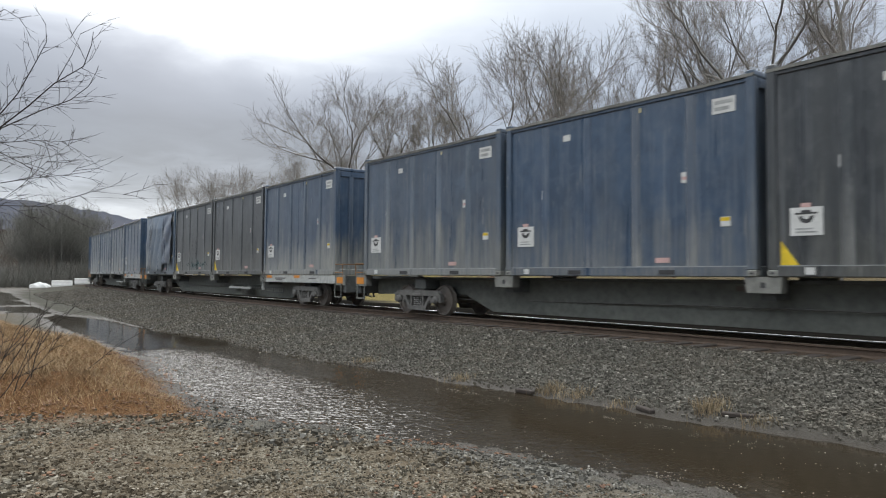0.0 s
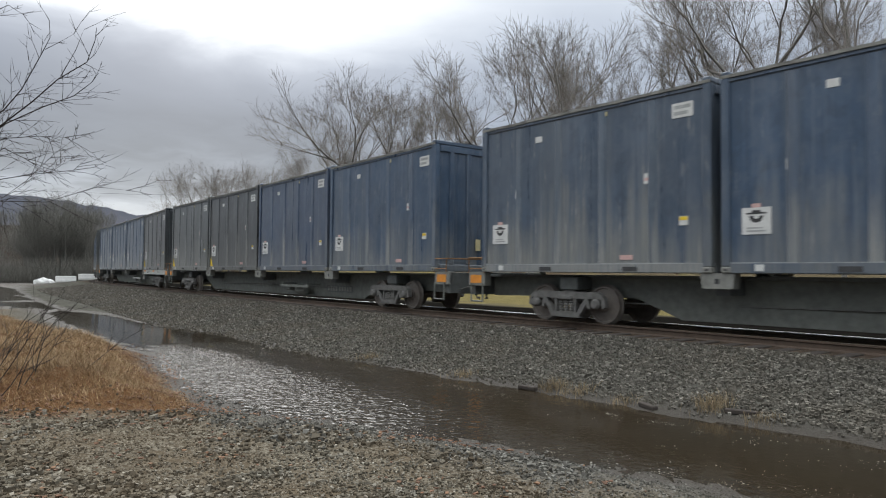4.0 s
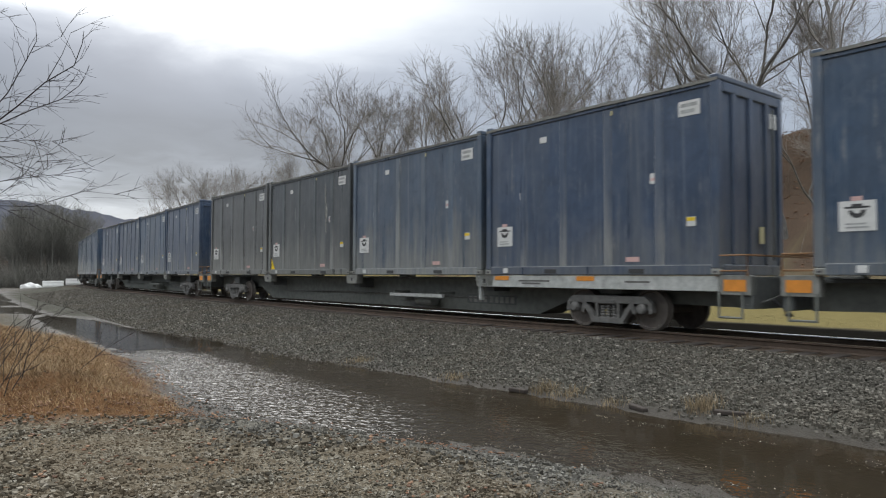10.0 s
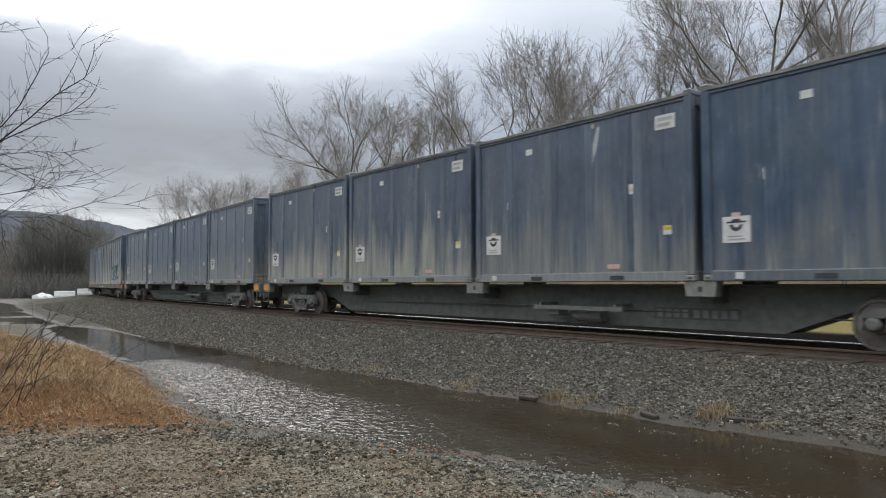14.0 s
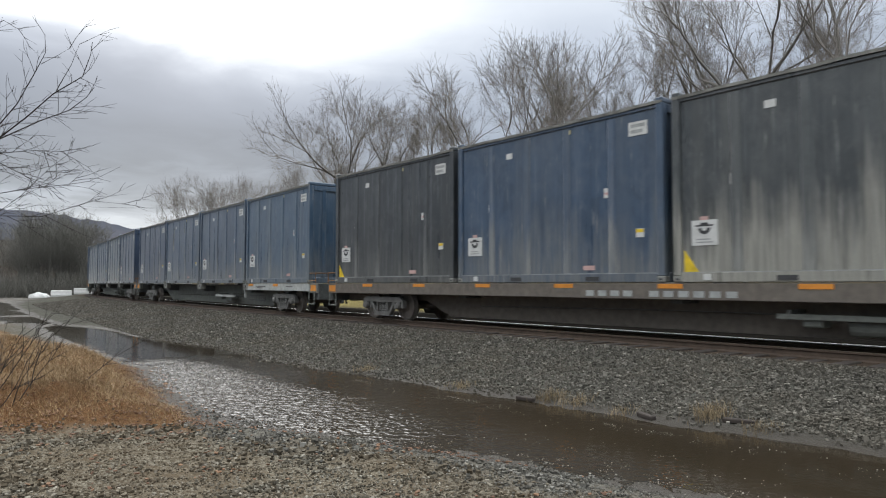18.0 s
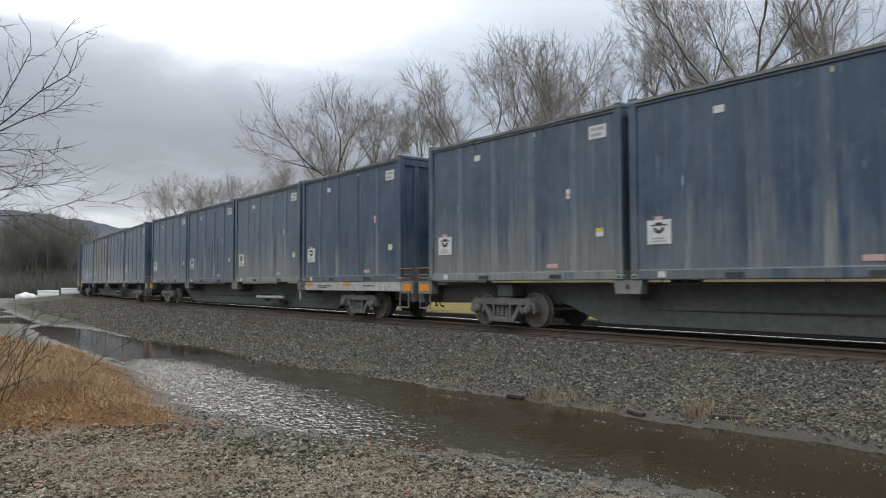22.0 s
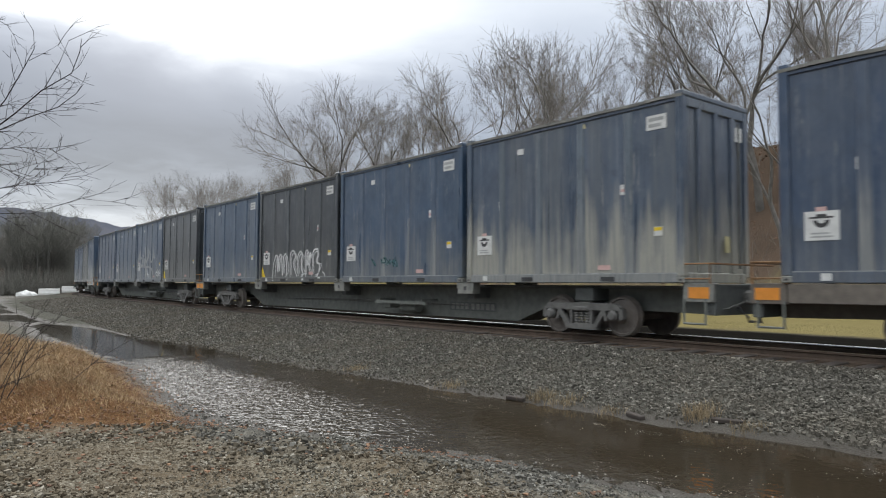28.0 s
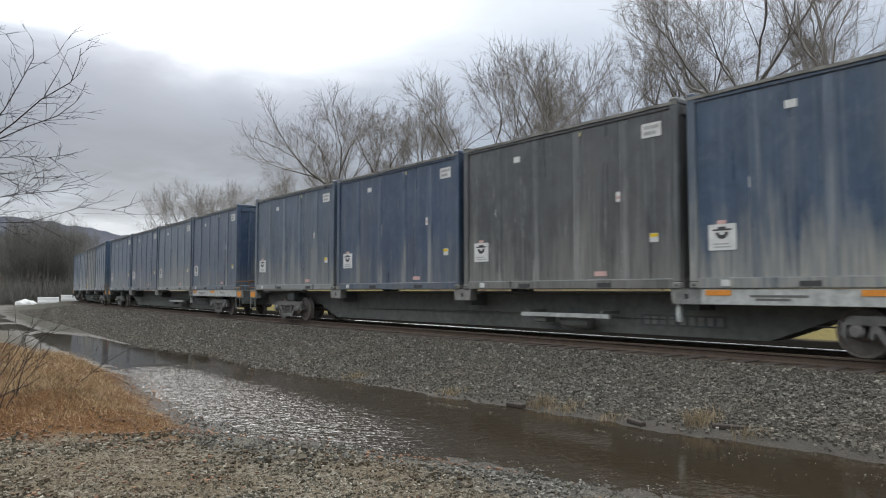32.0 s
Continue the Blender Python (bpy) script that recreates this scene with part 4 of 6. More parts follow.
def build_truck(root, x, ):
    truck = part("truck", boxed(x - 0.18, x + 0.18, -0.95, 0.95, 0.42, 0.72, bevel=0.03), CAST, root, "cast steel freight truck")
    for y in (-1.0, 1.0):
        sf = bmesh.new()
        y0, y1 = y - 0.07, y + 0.07
        prism(sf, [(x - 1.05, 0.62), (x - 0.93, 0.70), (x + 0.93, 0.70), (x + 1.05, 0.62), (x + 1.05, 0.55), (x - 1.05, 0.55)], y0, y1)
        prism(sf, [(x - 0.42, 0.13), (x + 0.42, 0.13), (x + 0.36, 0.24), (x - 0.36, 0.24)], y0, y1)
        for d in (-1, 1):
            prism(sf, [(x + d * 1.10, 0.60), (x + d * 1.13, 0.38), (x + d * 1.04, 0.34), (x + d * 1.02, 0.56)], y0 + 0.004, y1 - 0.004)
            prism(sf, [(x + d * 0.66, 0.60), (x + d * 0.72, 0.34), (x + d * 0.64, 0.33), (x + d * 0.58, 0.60)], y0 + 0.004, y1 - 0.004)
            prism(sf, [(x + d * 0.70, 0.57), (x + d * 0.60, 0.60), (x + d * 0.33, 0.22), (x + d * 0.41, 0.15)], y0 + 0.002, y1 - 0.002)
            prism(sf, [(x + d * 0.31, 0.20), (x + d * 0.25, 0.20), (x + d * 0.25, 0.60), (x + d * 0.31, 0.60)], y0 + 0.006, y1 - 0.006)
        part("side_frame", sf, CAST, truck)
        for k in (-1, 0, 1):
            prof = [(0.045, 0.225)]
            for j in range(5):
                prof += [(0.068, 0.235 + j * 0.058), (0.048, 0.264 + j * 0.058)]
            part("spring", lathe(bmesh.new(), prof, 8, "Z", (x + k * 0.15, y * 1.0, 0)), CAST, truck)
        part("bolster_end", boxed(x - 0.22, x + 0.22, y - 0.09, y + 0.09, 0.52, 0.62, bevel=0.02), CAST, truck)
        for sx in (-0.88, 0.88):
            bc = lathe(bmesh.new(), [(0.115, -0.06), (0.12, 0.02), (0.10, 0.06), (0.08, 0.085), (0.03, 0.09)], 14, "Y")
            for v in bc.verts:
                v.co.y = v.co.y * (1 if y > 0 else -1) + y * 1.06
                v.co.x += x + sx
                v.co.z += 0.44
            part("bearing_box", bc, CAST, truck)
    for sx in (-0.88, 0.88):
        ws = bmesh.new()
        lathe(ws, [(0.09, -1.02), (0.09, 1.02)], 10)
        for y, d in ((-0.72, -1), (0.72, 1)):
            prof = [(0.10, d * 0.10), (0.14, d * 0.09), (0.16, d * 0.045), (0.36, d * 0.03), (0.375, d * 0.065), (0.42, d * 0.065), (0.425, d * -0.03), (0.45, d * -0.06), (0.45, d * -0.085), (0.36, d * -0.06), (0.10, d * -0.09)]
            lathe(ws, prof, 20, "Y", (0, y, 0))
            for k in range(3):
                t = k * 2.094
                box(ws, 0.05 * math.cos(t) - 0.02, 0.05 * math.cos(t) + 0.02, y + d * 0.30 - 0.01, y + d * 0.30 + 0.01, 0.05 * math.sin(t) - 0.02, 0.05 * math.sin(t) + 0.02)
        w = part("wheelset", ws, WHEEL, truck)
        w.matrix_basis = pose(x + sx, 0, 0.425)
    return truck


def build_car(kind, label):
    """A long flat car; x forwards, the rail's top at z 0. kind: spine, white (a white side sill at the leading end) or sill (side sills all along)."""
    root = tagged(new("flat_car"), label, "flat car", group="cars of the train")
    L2 = BLOCK / 2 + 0.55
    steel = {"spine": STEEL_OLIVE, "white": STEEL_OLIVE, "sill": STEEL_BROWN}[kind]
    # the containers' corners rest on brackets: a hand's breadth of daylight shows between their floors and the car
    if kind == "sill":
        part("deck", boxed(-L2, L2, -1.15, 1.15, DECK - 0.14, DECK - 0.03, bevel=0.01), STEEL_DARK, root)
    else:
        part("top_flange", boxed(-L2, L2, -0.62, 0.62, DECK - 0.13, DECK - 0.055, bevel=0.01), STEEL_DARK, root)
    # fish-belly centre sill
    depth = 0.17
    bm = prism(bmesh.new(), [(-L2 + 0.2, DECK - 0.12), (-L2 + 0.2, 0.52), (-8.9, 0.60), (-7.75, depth), (7.75, depth), (8.9, 0.60), (L2 - 0.2, 0.52), (L2 - 0.2, DECK - 0.12)], -0.42, 0.42)
    part("centre_sill", bm, steel, root, "dark olive fish-belly sill" if kind != "sill" else "brown centre sill")
    if kind != "sill":
        # the sill's lettering: pale bars on a dark patch, a faded orange bar by the flange
        mark = part("marking_panel", boxed(5.0, 6.95, -0.428, -0.418, 0.36, 0.60), STEEL_DARK, root, "dark patch with pale lettering bars")
        for k in range(9):
            x = 5.08 + k * 0.20 + (0.06 if k > 3 else 0)
            part("print_bar", boxed(x, x + 0.13, -0.433, -0.427, 0.40, 0.56), SILL_GREY, mark)
        part("orange_bar", boxed(-0.9, -0.3, -0.428, -0.418, 0.86, 0.96), STEEL_BROWN, root, "faded orange painted bar")
    edges = [-BLOCK / 2 + (CL + GAP) * k - GAP / 2 for k in range(0, 5)]
    for k, x in enumerate(edges):
        if 0 < k < 4:
            for y in (-1.19, 0.95):
                g = prism(bmesh.new(), [(x - 0.34, DECK - 0.001), (x - 0.30, DECK - 0.29), (x + 0.30, DECK - 0.29), (x + 0.34, DECK - 0.001)], y, y + 0.24)
                part("corner_bracket", g, SILL_GREY, root, "grey container bracket")
                if y < 0:
                    # the shade in the bracket's hole, painted as a small black box
                    part("bracket_hole", boxed(x - 0.045, x + 0.045, y - 0.004, y + 0.1, DECK - 0.2, DECK - 0.1), BLACK, root)
                arm = prism(bmesh.new(), [(x - 0.14, DECK - 0.12), (x - 0.14, DECK - 0.42), (x + 0.14, DECK - 0.42), (x + 0.14, DECK - 0.12)], min(y + 0.2, 0.4), max(y, -0.4))
                part("cross_arm", arm, STEEL_DARK, root)
    for x in (-TRUCK, TRUCK):
        build_truck(root, x)
        part("bolster", boxed(x - 0.26, x + 0.26, -0.95, 0.95, 0.74, DECK - 0.1, bevel=0.02), STEEL_DARK, root)
    for d in (-1, 1):
        xe = d * L2
        for y in (-1.17, 0.95):
            bm = boxed(min(xe - d * 0.62, xe), max(xe - d * 0.62, xe), y, y + 0.22, DECK - 0.36, DECK - 0.001, bevel=0.01)
            part("end_sill", bm, SILL_GREY if kind != "sill" else steel, root)
            part("reflector", boxed(min(xe - d * 0.50, xe - d * 0.08), max(xe - d * 0.50, xe - d * 0.08), y - 0.01 if y < 0 else y + 0.215, y if y < 0 else y + 0.23, DECK - 0.29, DECK - 0.08), ORANGE, root, "orange reflective panel")
        part("end_beam", boxed(min(xe - d * 0.18, xe), max(xe - d * 0.18, xe), -1.1, 1.1, DECK - 0.60, DECK - 0.02, bevel=0.01), STEEL_DARK, root)
        # steps, hand rail, coupler and hoses
        st = bmesh.new()
        for xx in (xe - d * 0.58, xe - d * 0.14):
            tube(st, [(xx, -1.2, DECK - 0.3), (xx, -1.2, DECK - 0.78)], 0.022)
        tube(st, [(xe - d * 0.58, -1.2, DECK - 0.76), (xe - d * 0.14, -1.2, DECK - 0.76)], 0.022)
        part("sill_step", st, STEEL_OLIVE, root)
        hr = bmesh.new()
        tube(hr, [(xe - d * 0.62, -1.2, DECK - 0.02), (xe - d * 0.62, -1.2, DECK + 0.36), (xe - d * 0.04, -1.2, DECK + 0.36), (xe - d * 0.04, -1.2, DECK - 0.02)], 0.02)
        tube(hr, [(xe - d * 0.62, -1.2, DECK + 0.08), (xe - d * 0.04, -1.2, DECK + 0.08)], 0.016)
        tube(hr, [(xe - d * 0.04, -1.2, DECK + 0.36), (xe - d * 0.04, 1.2, DECK + 0.36)], 0.02)
        part("hand_rail", hr, RAIL_ORANGE, root, "rusty orange hand rail")
        cp = bmesh.new()
        xc = d * (BLOCK / 2 + CAR_GAP / 2)
        box(cp, min(xe - d * 0.1, xc - d * 0.22), max(xe - d * 0.1, xc - d * 0.22), -0.09, 0.09, 0.78, 0.96, bevel=0.02)
        box(cp, min(xc - d * 0.26, xc + d * 0.0), max(xc - d * 0.26, xc + d * 0.0), -0.17, 0.15, 0.73, 1.0, bevel=0.04)
        part("coupler", cp, CAST, root)
        hs = tube(bmesh.new(), [(xe - d * 0.1, -0.3, 0.74), (xe + d * 0.05, -0.34, 0.66), (xe + d * 0.22, -0.34, 0.50), (xc - d * 0.1, -0.3, 0.42), (xc, -0.28, 0.42)], 0.028, 6)
        part("brake_hose", hs, BLACK, root)
        lever = tube(bmesh.new(), [(xe - d * 0.1, -1.12, 0.62), (xe + d * 0.02, -0.7, 0.66), (xe + d * 0.1, -0.15, 0.80)], 0.016)
        part("uncoupling_lever", lever, CAST, root)
    # brake gear hung under the middle
    part("pipe_bar", boxed(2.0, 4.6, -1.02, -0.94, 0.50, 0.59), SILL_WHITE if kind == "white" else STEEL_OLIVE, root, "painted pipe guard bar")
    bg = bmesh.new()
    lathe(bg, [(0.02, -0.42), (0.15, -0.40), (0.17, -0.30), (0.17, 0.30), (0.15, 0.40), (0.02, 0.42)], 14, "X", (3.5, -0.72, 0.40))
    part("air_reservoir", bg, STEEL_OLIVE, root)
    part("brake_valve", boxed(2.4, 2.75, -0.95, -0.6, 0.36, 0.52, bevel=0.03), STEEL_OLIVE, root)
    for xx in (2.2, 4.4):
        part("hanger", boxed(xx - 0.03, xx + 0.03, -1.0, -0.40, 0.58, 0.66), STEEL_OLIVE, root)
    part("brake_rod", tube(bmesh.new(), [(-9.3, -0.35, 0.46), (-1.3, -0.52, 0.56), (1.2, -0.52, 0.56), (9.3, -0.35, 0.46)], 0.016), CAST, root)
    if kind == "white":
        x0, x1 = BLOCK / 2 - CL - 0.35, L2 - 0.60
        panel = part("side_sill", boxed(x0, x1, -1.19, -1.10, DECK - 0.30, DECK - 0.015, bevel=0.008), SILL_WHITE, root, "white side sill with orange panels")
        part("side_sill", boxed(x0, x1, 1.10, 1.19, DECK - 0.30, DECK - 0.015, bevel=0.008), SILL_WHITE, root)
        for xx in (x0 + 0.65, x0 + 3.3):
            part("reflector", boxed(xx, xx + 0.5, -1.2, -1.188, DECK - 0.13, DECK - 0.03), ORANGE, panel)
        for k, (a, b) in enumerate(((1.5, 2.5), (1.6, 2.2), (4.6, 5.2))):
            part("print_bar", boxed(x0 + a, x0 + b, -1.195, -1.188, DECK - 0.16 - 0.06 * (k % 2), DECK - 0.12 - 0.06 * (k % 2)), CAST, panel)
        part("drop_leg", boxed(x0, x0 + 0.08, -1.15, -1.05, 0.50, DECK - 0.3), SILL_WHITE, root)
    if kind == "sill":
        for y in (-1.2, 1.08):
            panel = part("side_sill", boxed(-L2 + 0.64, L2 - 0.64, y, y + 0.12, DECK - 0.34, DECK - 0.015, bevel=0.01), steel, root, "brown side sill with reflectors")
            if y < 0:
                for k in range(-4, 5):
                    part("reflector", boxed(k * 2.75 - 0.28, k * 2.75 + 0.28, y - 0.008, y + 0.002, DECK - 0.12, DECK - 0.03), ORANGE, panel)
                for k in range(10):
                    x = -2.1 + k * 0.33 + (0.3 if k > 3 else 0)
                    part("print_bar", boxed(x, x + 0.22, y - 0.006, y + 0.002, DECK - 0.29, DECK - 0.17), PRINT_GREY, panel)
    return root


build_track()

LABELS = {
    "N": ("navy blue ribbed steel container with white decals", NAVY), "B": ("blue ribbed steel container with chalky streaks", BLUE),
    "L": ("bright blue ribbed steel container with white scuffs", BRIGHT), "S": ("faded slate blue ribbed steel container", SLATE),
    "T": ("blue ribbed steel container caked with tan mud", TAN), "C": ("charcoal black ribbed steel container", COAL),
    "G": ("dark grey ribbed steel container with grime", GREY), "R": ("brownish grey ribbed weathered steel container", BROWN),
    "D": ("navy blue ribbed steel container with mud running up from the floor", MUDNAVY), "M": ("dark grey ribbed steel container caked with tan mud", MUDGREY)}
# car by car from the leading end: where its leading container begins at the start, the kind of car, and its containers front to back
SPEED = 15.3
FRONTS = {-1: -7.17, 0: 20.7, 1: 48.39, 2: 76.37, 3: 103.97, 4: 131.77, 5: 159.39, 6: 187.1, 7: 214.82, 8: 242.4, 9: 270.07, 10: 298.02,
          11: 325.44, 12: 352.8, 13: 380.43, 14: 407.64, 15: 435.43, 16: 462.45, 17: 490.22, 18: 518.22, 19: 545.82, 20: 573.42, 21: 601.02}
CARS = {-1: ("spine", "BCBS"), 0: ("white", "DCCL"), 1: ("white", "BSBS"), 2: ("spine", "BNCG"), 3: ("white", "CBBB"), 4: ("spine", "GNTB"),
        5: ("white", "NSGR"), 6: ("spine", "NBNN"), 7: ("spine", "BSTT"), 8: ("spine", "SBBS"), 9: ("sill", "TMBC"), 10: ("white", "LBBN"),
        11: ("spine", "NSBS"), 12: ("white", "NSNB"), 13: ("spine", "BDRL"), 14: ("sill", "BSNN"), 15: ("spine", "TBCB"), 16: ("spine", "CBBN"),
        17: ("white", "DRNS"), 18: ("white", "NSNB"), 19: ("spine", "BGSB"), 20: ("white", "SNBC"), 21: ("spine", "BBSN")}
TAGS = {(0, 2): ((-0.7, 1.9, 0.25, 0.75, 21, TEAL, "teal spray paint"),), 
        (13, 3): ((-0.9, 0.6, 0.3, 1.0, 12, SPRAYWHITE, "white outlined spray paint"), (1.3, 2.4, 0.35, 0.95, 13, SPRAYWHITE, "white spray paint")),
        (15, 1): ((-1.1, 0.1, 0.4, 0.85, 15, TEAL, "faint teal spray paint"),),
        (16, 1): ((1.95, 2.75, 0.36, 0.68, 17, SPRAYWHITE, "white outlined spray paint"),)}
DRAWN = {(9, 0): (ROUND_TAG, -2.9, 1.6, 0.35, 1.5, 0.060, TEAL, "faded teal spray-paint stroke"), (16, 1): (SHARP_TAG, -3.0, 1.4, 0.24, 2.3, 0.066, PALESPRAY, "large pale spray-paint stroke"), (15, 2): (ROUND_TAG, -1.89, 2.25, 0.06, 1.18, 0.032, SPRAYWHITE, "white spray-paint stroke")}


def car_pose(front, t):
    """The pose at t seconds of the car whose leading container began front metres along the line."""
    mid = front - SPEED * t + BLOCK / 2
    ax, ay, _ = on_line(mid - TRUCK)
    bx, by, _ = on_line(mid + TRUCK)
    return Matrix.Translation(((ax + bx) / 2, (ay + by) / 2, RAIL_Z)) @ Matrix.Rotation(math.atan2(ay - by, ax - bx), 4, "Z")


def slot(k):
    """Where container k stands on its car, counted from the leading end."""
    return Matrix.Translation((BLOCK / 2 - CL / 2 - k * (CL + GAP), 0, DECK))


RIDERS = []      # every moving thing, the car's front and its place on the car


def build_train():
    cars, boxes = {}, {}
    names = {"spine": "olive steel spine flat car carrying four containers", "white": "flat car with a white leading side sill", "sill": "brown flat car with long side sills"}
    for i, (kind, code) in CARS.items():
        if kind in cars:
            car = copy_thing(cars[kind], Matrix())
        else:
            car = cars[kind] = build_car(kind, names[kind])
        car.matrix_basis = car_pose(FRONTS[i], 0)
        RIDERS.append((car, FRONTS[i], Matrix()))
        for k, c in enumerate(code):
            marks = TAGS.get((i, k))
            if (i, k) == (0, 3):
                ob = build_container("container", BRIGHT, "blue ribbed steel container draped with a torn tarpaulin")
                torn_tarp(ob)
                ob.matrix_basis = car_pose(FRONTS[i], 0) @ slot(k)
                RIDERS.append((ob, FRONTS[i], slot(k)))
                continue
            pale = SMEARS.get((i, k))
            scuffs = SCUFFS.get((i, k))
            drawn = DRAWN.get((i, k))
            if c in boxes and not marks and not drawn and not pale and not scuffs:
                ob = copy_thing(boxes[c], Matrix())
            else:
                ob = build_container("container", LABELS[c][1], LABELS[c][0])
                if c in "CGM":
                    add_triangle(ob)
                if drawn:
                    tag, x0, x1, z0, z1, wide, mat, label = drawn
                    drawn_tag(ob, tag, x0, x1, z0, z1, wide, mat, label)
                    # a second, thinner pass beside the first
                    drawn_tag(ob, tag[:-1], x0 + 0.16, x1 + 0.05, z0 + 0.10, z0 + (z1 - z0) * 0.92, wide * 0.6, mat, label)
                    ob["label"] = LABELS[c][0].split(" with")[0] + (" with teal spray paint" if mat is TEAL else " with white spray paint")
                if marks:
                    for j, (x0, x1, z0, z1, seed, mat, label) in enumerate(marks):
                        scrawl(ob, x0, x1, z0, z1, seed, mat, label, 0.026 if z1 - z0 < 1.5 else 0.036, max(2, int((x1 - x0) / (0.62 if z1 - z0 < 1.5 else 0.9))), "outlined" in label)
                    ob["label"] = LABELS[c][0].split(" with")[0] + " with spray paint"
                elif pale and not drawn:
                    smear(ob, pale[0], pale[1], i * 7 + k, PALESPRAY, "pale paint smear")
                    ob["label"] = LABELS[c][0].split(" with")[0] + " with a pale smear"
                elif scuffs and not drawn:
                    for j, (line, width) in enumerate(scuffs):
                        smear(ob, line, width, i * 11 + k + j, PALE, "pale muddy scuff")
                    ob["label"] = LABELS[c][0].split(" with")[0] + " with pale scuffs"
                elif not drawn:
                    boxes[c] = ob
            ob.matrix_basis = car_pose(FRONTS[i], 0) @ slot(k)
            RIDERS.append((ob, FRONTS[i], slot(k)))


build_train()


# ---- trees ----
class Soup:
    """Many tapered three-sided twigs gathered in one mesh."""

    def __init__(self):
        self.v, self.f = [], []

    def limb(self, pts, radii, n=3):
        base = len(self.v)
        for i, p in enumerate(pts):
            d = (pts[min(i + 1, len(pts) - 1)] - pts[max(i - 1, 0)])
            d = d.normalized() if d.length > 1e-6 else Vector((0, 0, 1))
            a = d.cross(Vector((0.31, 0.77, 0.55))).normalized()
            b = d.cross(a)
            for k in range(n):
                t = 2 * math.pi * k / n
                self.v.append(tuple(p + (a * math.cos(t) + b * math.sin(t)) * radii[i]))
        for i in range(len(pts) - 1):
            for k in range(n):
                j = base + i * n
                self.f.append((j + k, j + (k + 1) % n, j + n + (k + 1) % n, j + n + k))

    def mesh(self, name, mat):
        me = mesh_from(name, self.v, self.f)
        me.materials.append(mat)
        return me


def grow(rng, wood, twigs, p, d, length, radius, level, levels, spread, up, kids):
    """A limb that bends on its way and bears smaller ones."""
    n = 5 if level < 2 else 3 if level < levels - 1 else 2 if level < levels else 1
    pts, rad = [p.copy()], [radius]
    q, w = p.copy(), d.normalized()
    for i in range(1, n + 1):
        w = (w + Vector((rng.gauss(0, 1), rng.gauss(0, 1), rng.gauss(0, 1))) * (0.05 if level == 0 else 0.13) + Vector((0, 0, up if level < 3 else 0.0))).normalized()
        q = q + w * length / n
        pts.append(q.copy())
        rad.append(radius * (1 - 0.62 * i / n))
    (wood if level < 3 else twigs).limb(pts, rad, 6 if level == 0 else 4 if level == 1 else 3)
    if level >= levels:
        return
    count = kids[level]
    for k in range(count):
        t = rng.uniform(0.30 if level else 0.42, 1.0) if k else 1.0
        x = t * n
        i = min(int(x), n - 1)
        at = pts[i].lerp(pts[i + 1], x - i)
        way = (pts[i + 1] - pts[i]).normalized()
        side = way.orthogonal().normalized()
        side.rotate(Matrix.Rotation(rng.uniform(0, 6.283), 3, way))
        a = rng.uniform(0.55, 1.0) * spread * (0.8 if level == 0 else 0.9 + 0.08 * level) if k else rng.uniform(0.1, 0.3)
        nd = way * math.cos(a) + side * math.sin(a)
        grow(rng, wood, twigs, at, nd, length * rng.uniform(0.42, 0.66) * (1.12 - 0.32 * t), max(radius * (1 - 0.62 * t) * rng.uniform(0.5, 0.75), 0.0032 if radius < 0.007 else 0.0048), level + 1, levels, spread, up, kids)


def fork(rng, wood, twigs, p, d, length, radius, depth, spread, twiggy):
    """A limb that forks at its end, again and again, with side twigs on the last three orders."""
    n = 4 if depth > 4 else 3 if depth > 1 else 2
    pts, rad, w, q = [p.copy()], [radius], d.normalized(), p.copy()
    for i in range(1, n + 1):
        w = (w + Vector((rng.gauss(0, 1), rng.gauss(0, 1), rng.gauss(0, 0.7))) * 0.12 + Vector((0, 0, 0.05))).normalized()
        q = q + w * length / n
        pts.append(q.copy())
        rad.append(radius * (1 - 0.30 * i / n))
    (wood if depth > 3 else twigs).limb(pts, rad, 6 if depth > 6 else 4 if depth > 3 else 3)

    def off(way, angle):
        side = way.orthogonal().normalized()
        side.rotate(Matrix.Rotation(rng.uniform(0, 6.283), 3, way))
        return way * math.cos(angle) + side * math.sin(angle)

    if depth <= 2:
        for _ in range(twiggy):
            i = rng.randrange(n)
            at = pts[i].lerp(pts[i + 1], rng.random())
            e = at + off(w, rng.uniform(0.4, 1.0)) * rng.uniform(0.35, 1.0)
            twigs.limb([at, e], [0.0058, 0.0038], 3)
    if depth == 0:
        return
    kids = [(rng.uniform(0.10, 0.32), rng.uniform(0.76, 0.92), 0.78, 1.0), (rng.uniform(0.40, 0.75) * spread * (0.75 if depth > 4 else 1.15), rng.uniform(0.62, 0.86), 0.62, 1.0)]
    if rng.random() < 0.50:
        kids.append((rng.uniform(0.55, 1.0) * spread, rng.uniform(0.45, 0.72), 0.48, rng.uniform(0.35, 0.85)))
    for angle, ratio, thin, where in kids:
        x = where * n
        i = min(int(x), n - 1)
        fork(rng, wood, twigs, pts[i].lerp(pts[i + 1], x - i), off((pts[i + 1] - pts[i]).normalized(), angle), length * ratio, max(radius * 0.88 * thin, 0.0072), depth - 1, spread, twiggy)


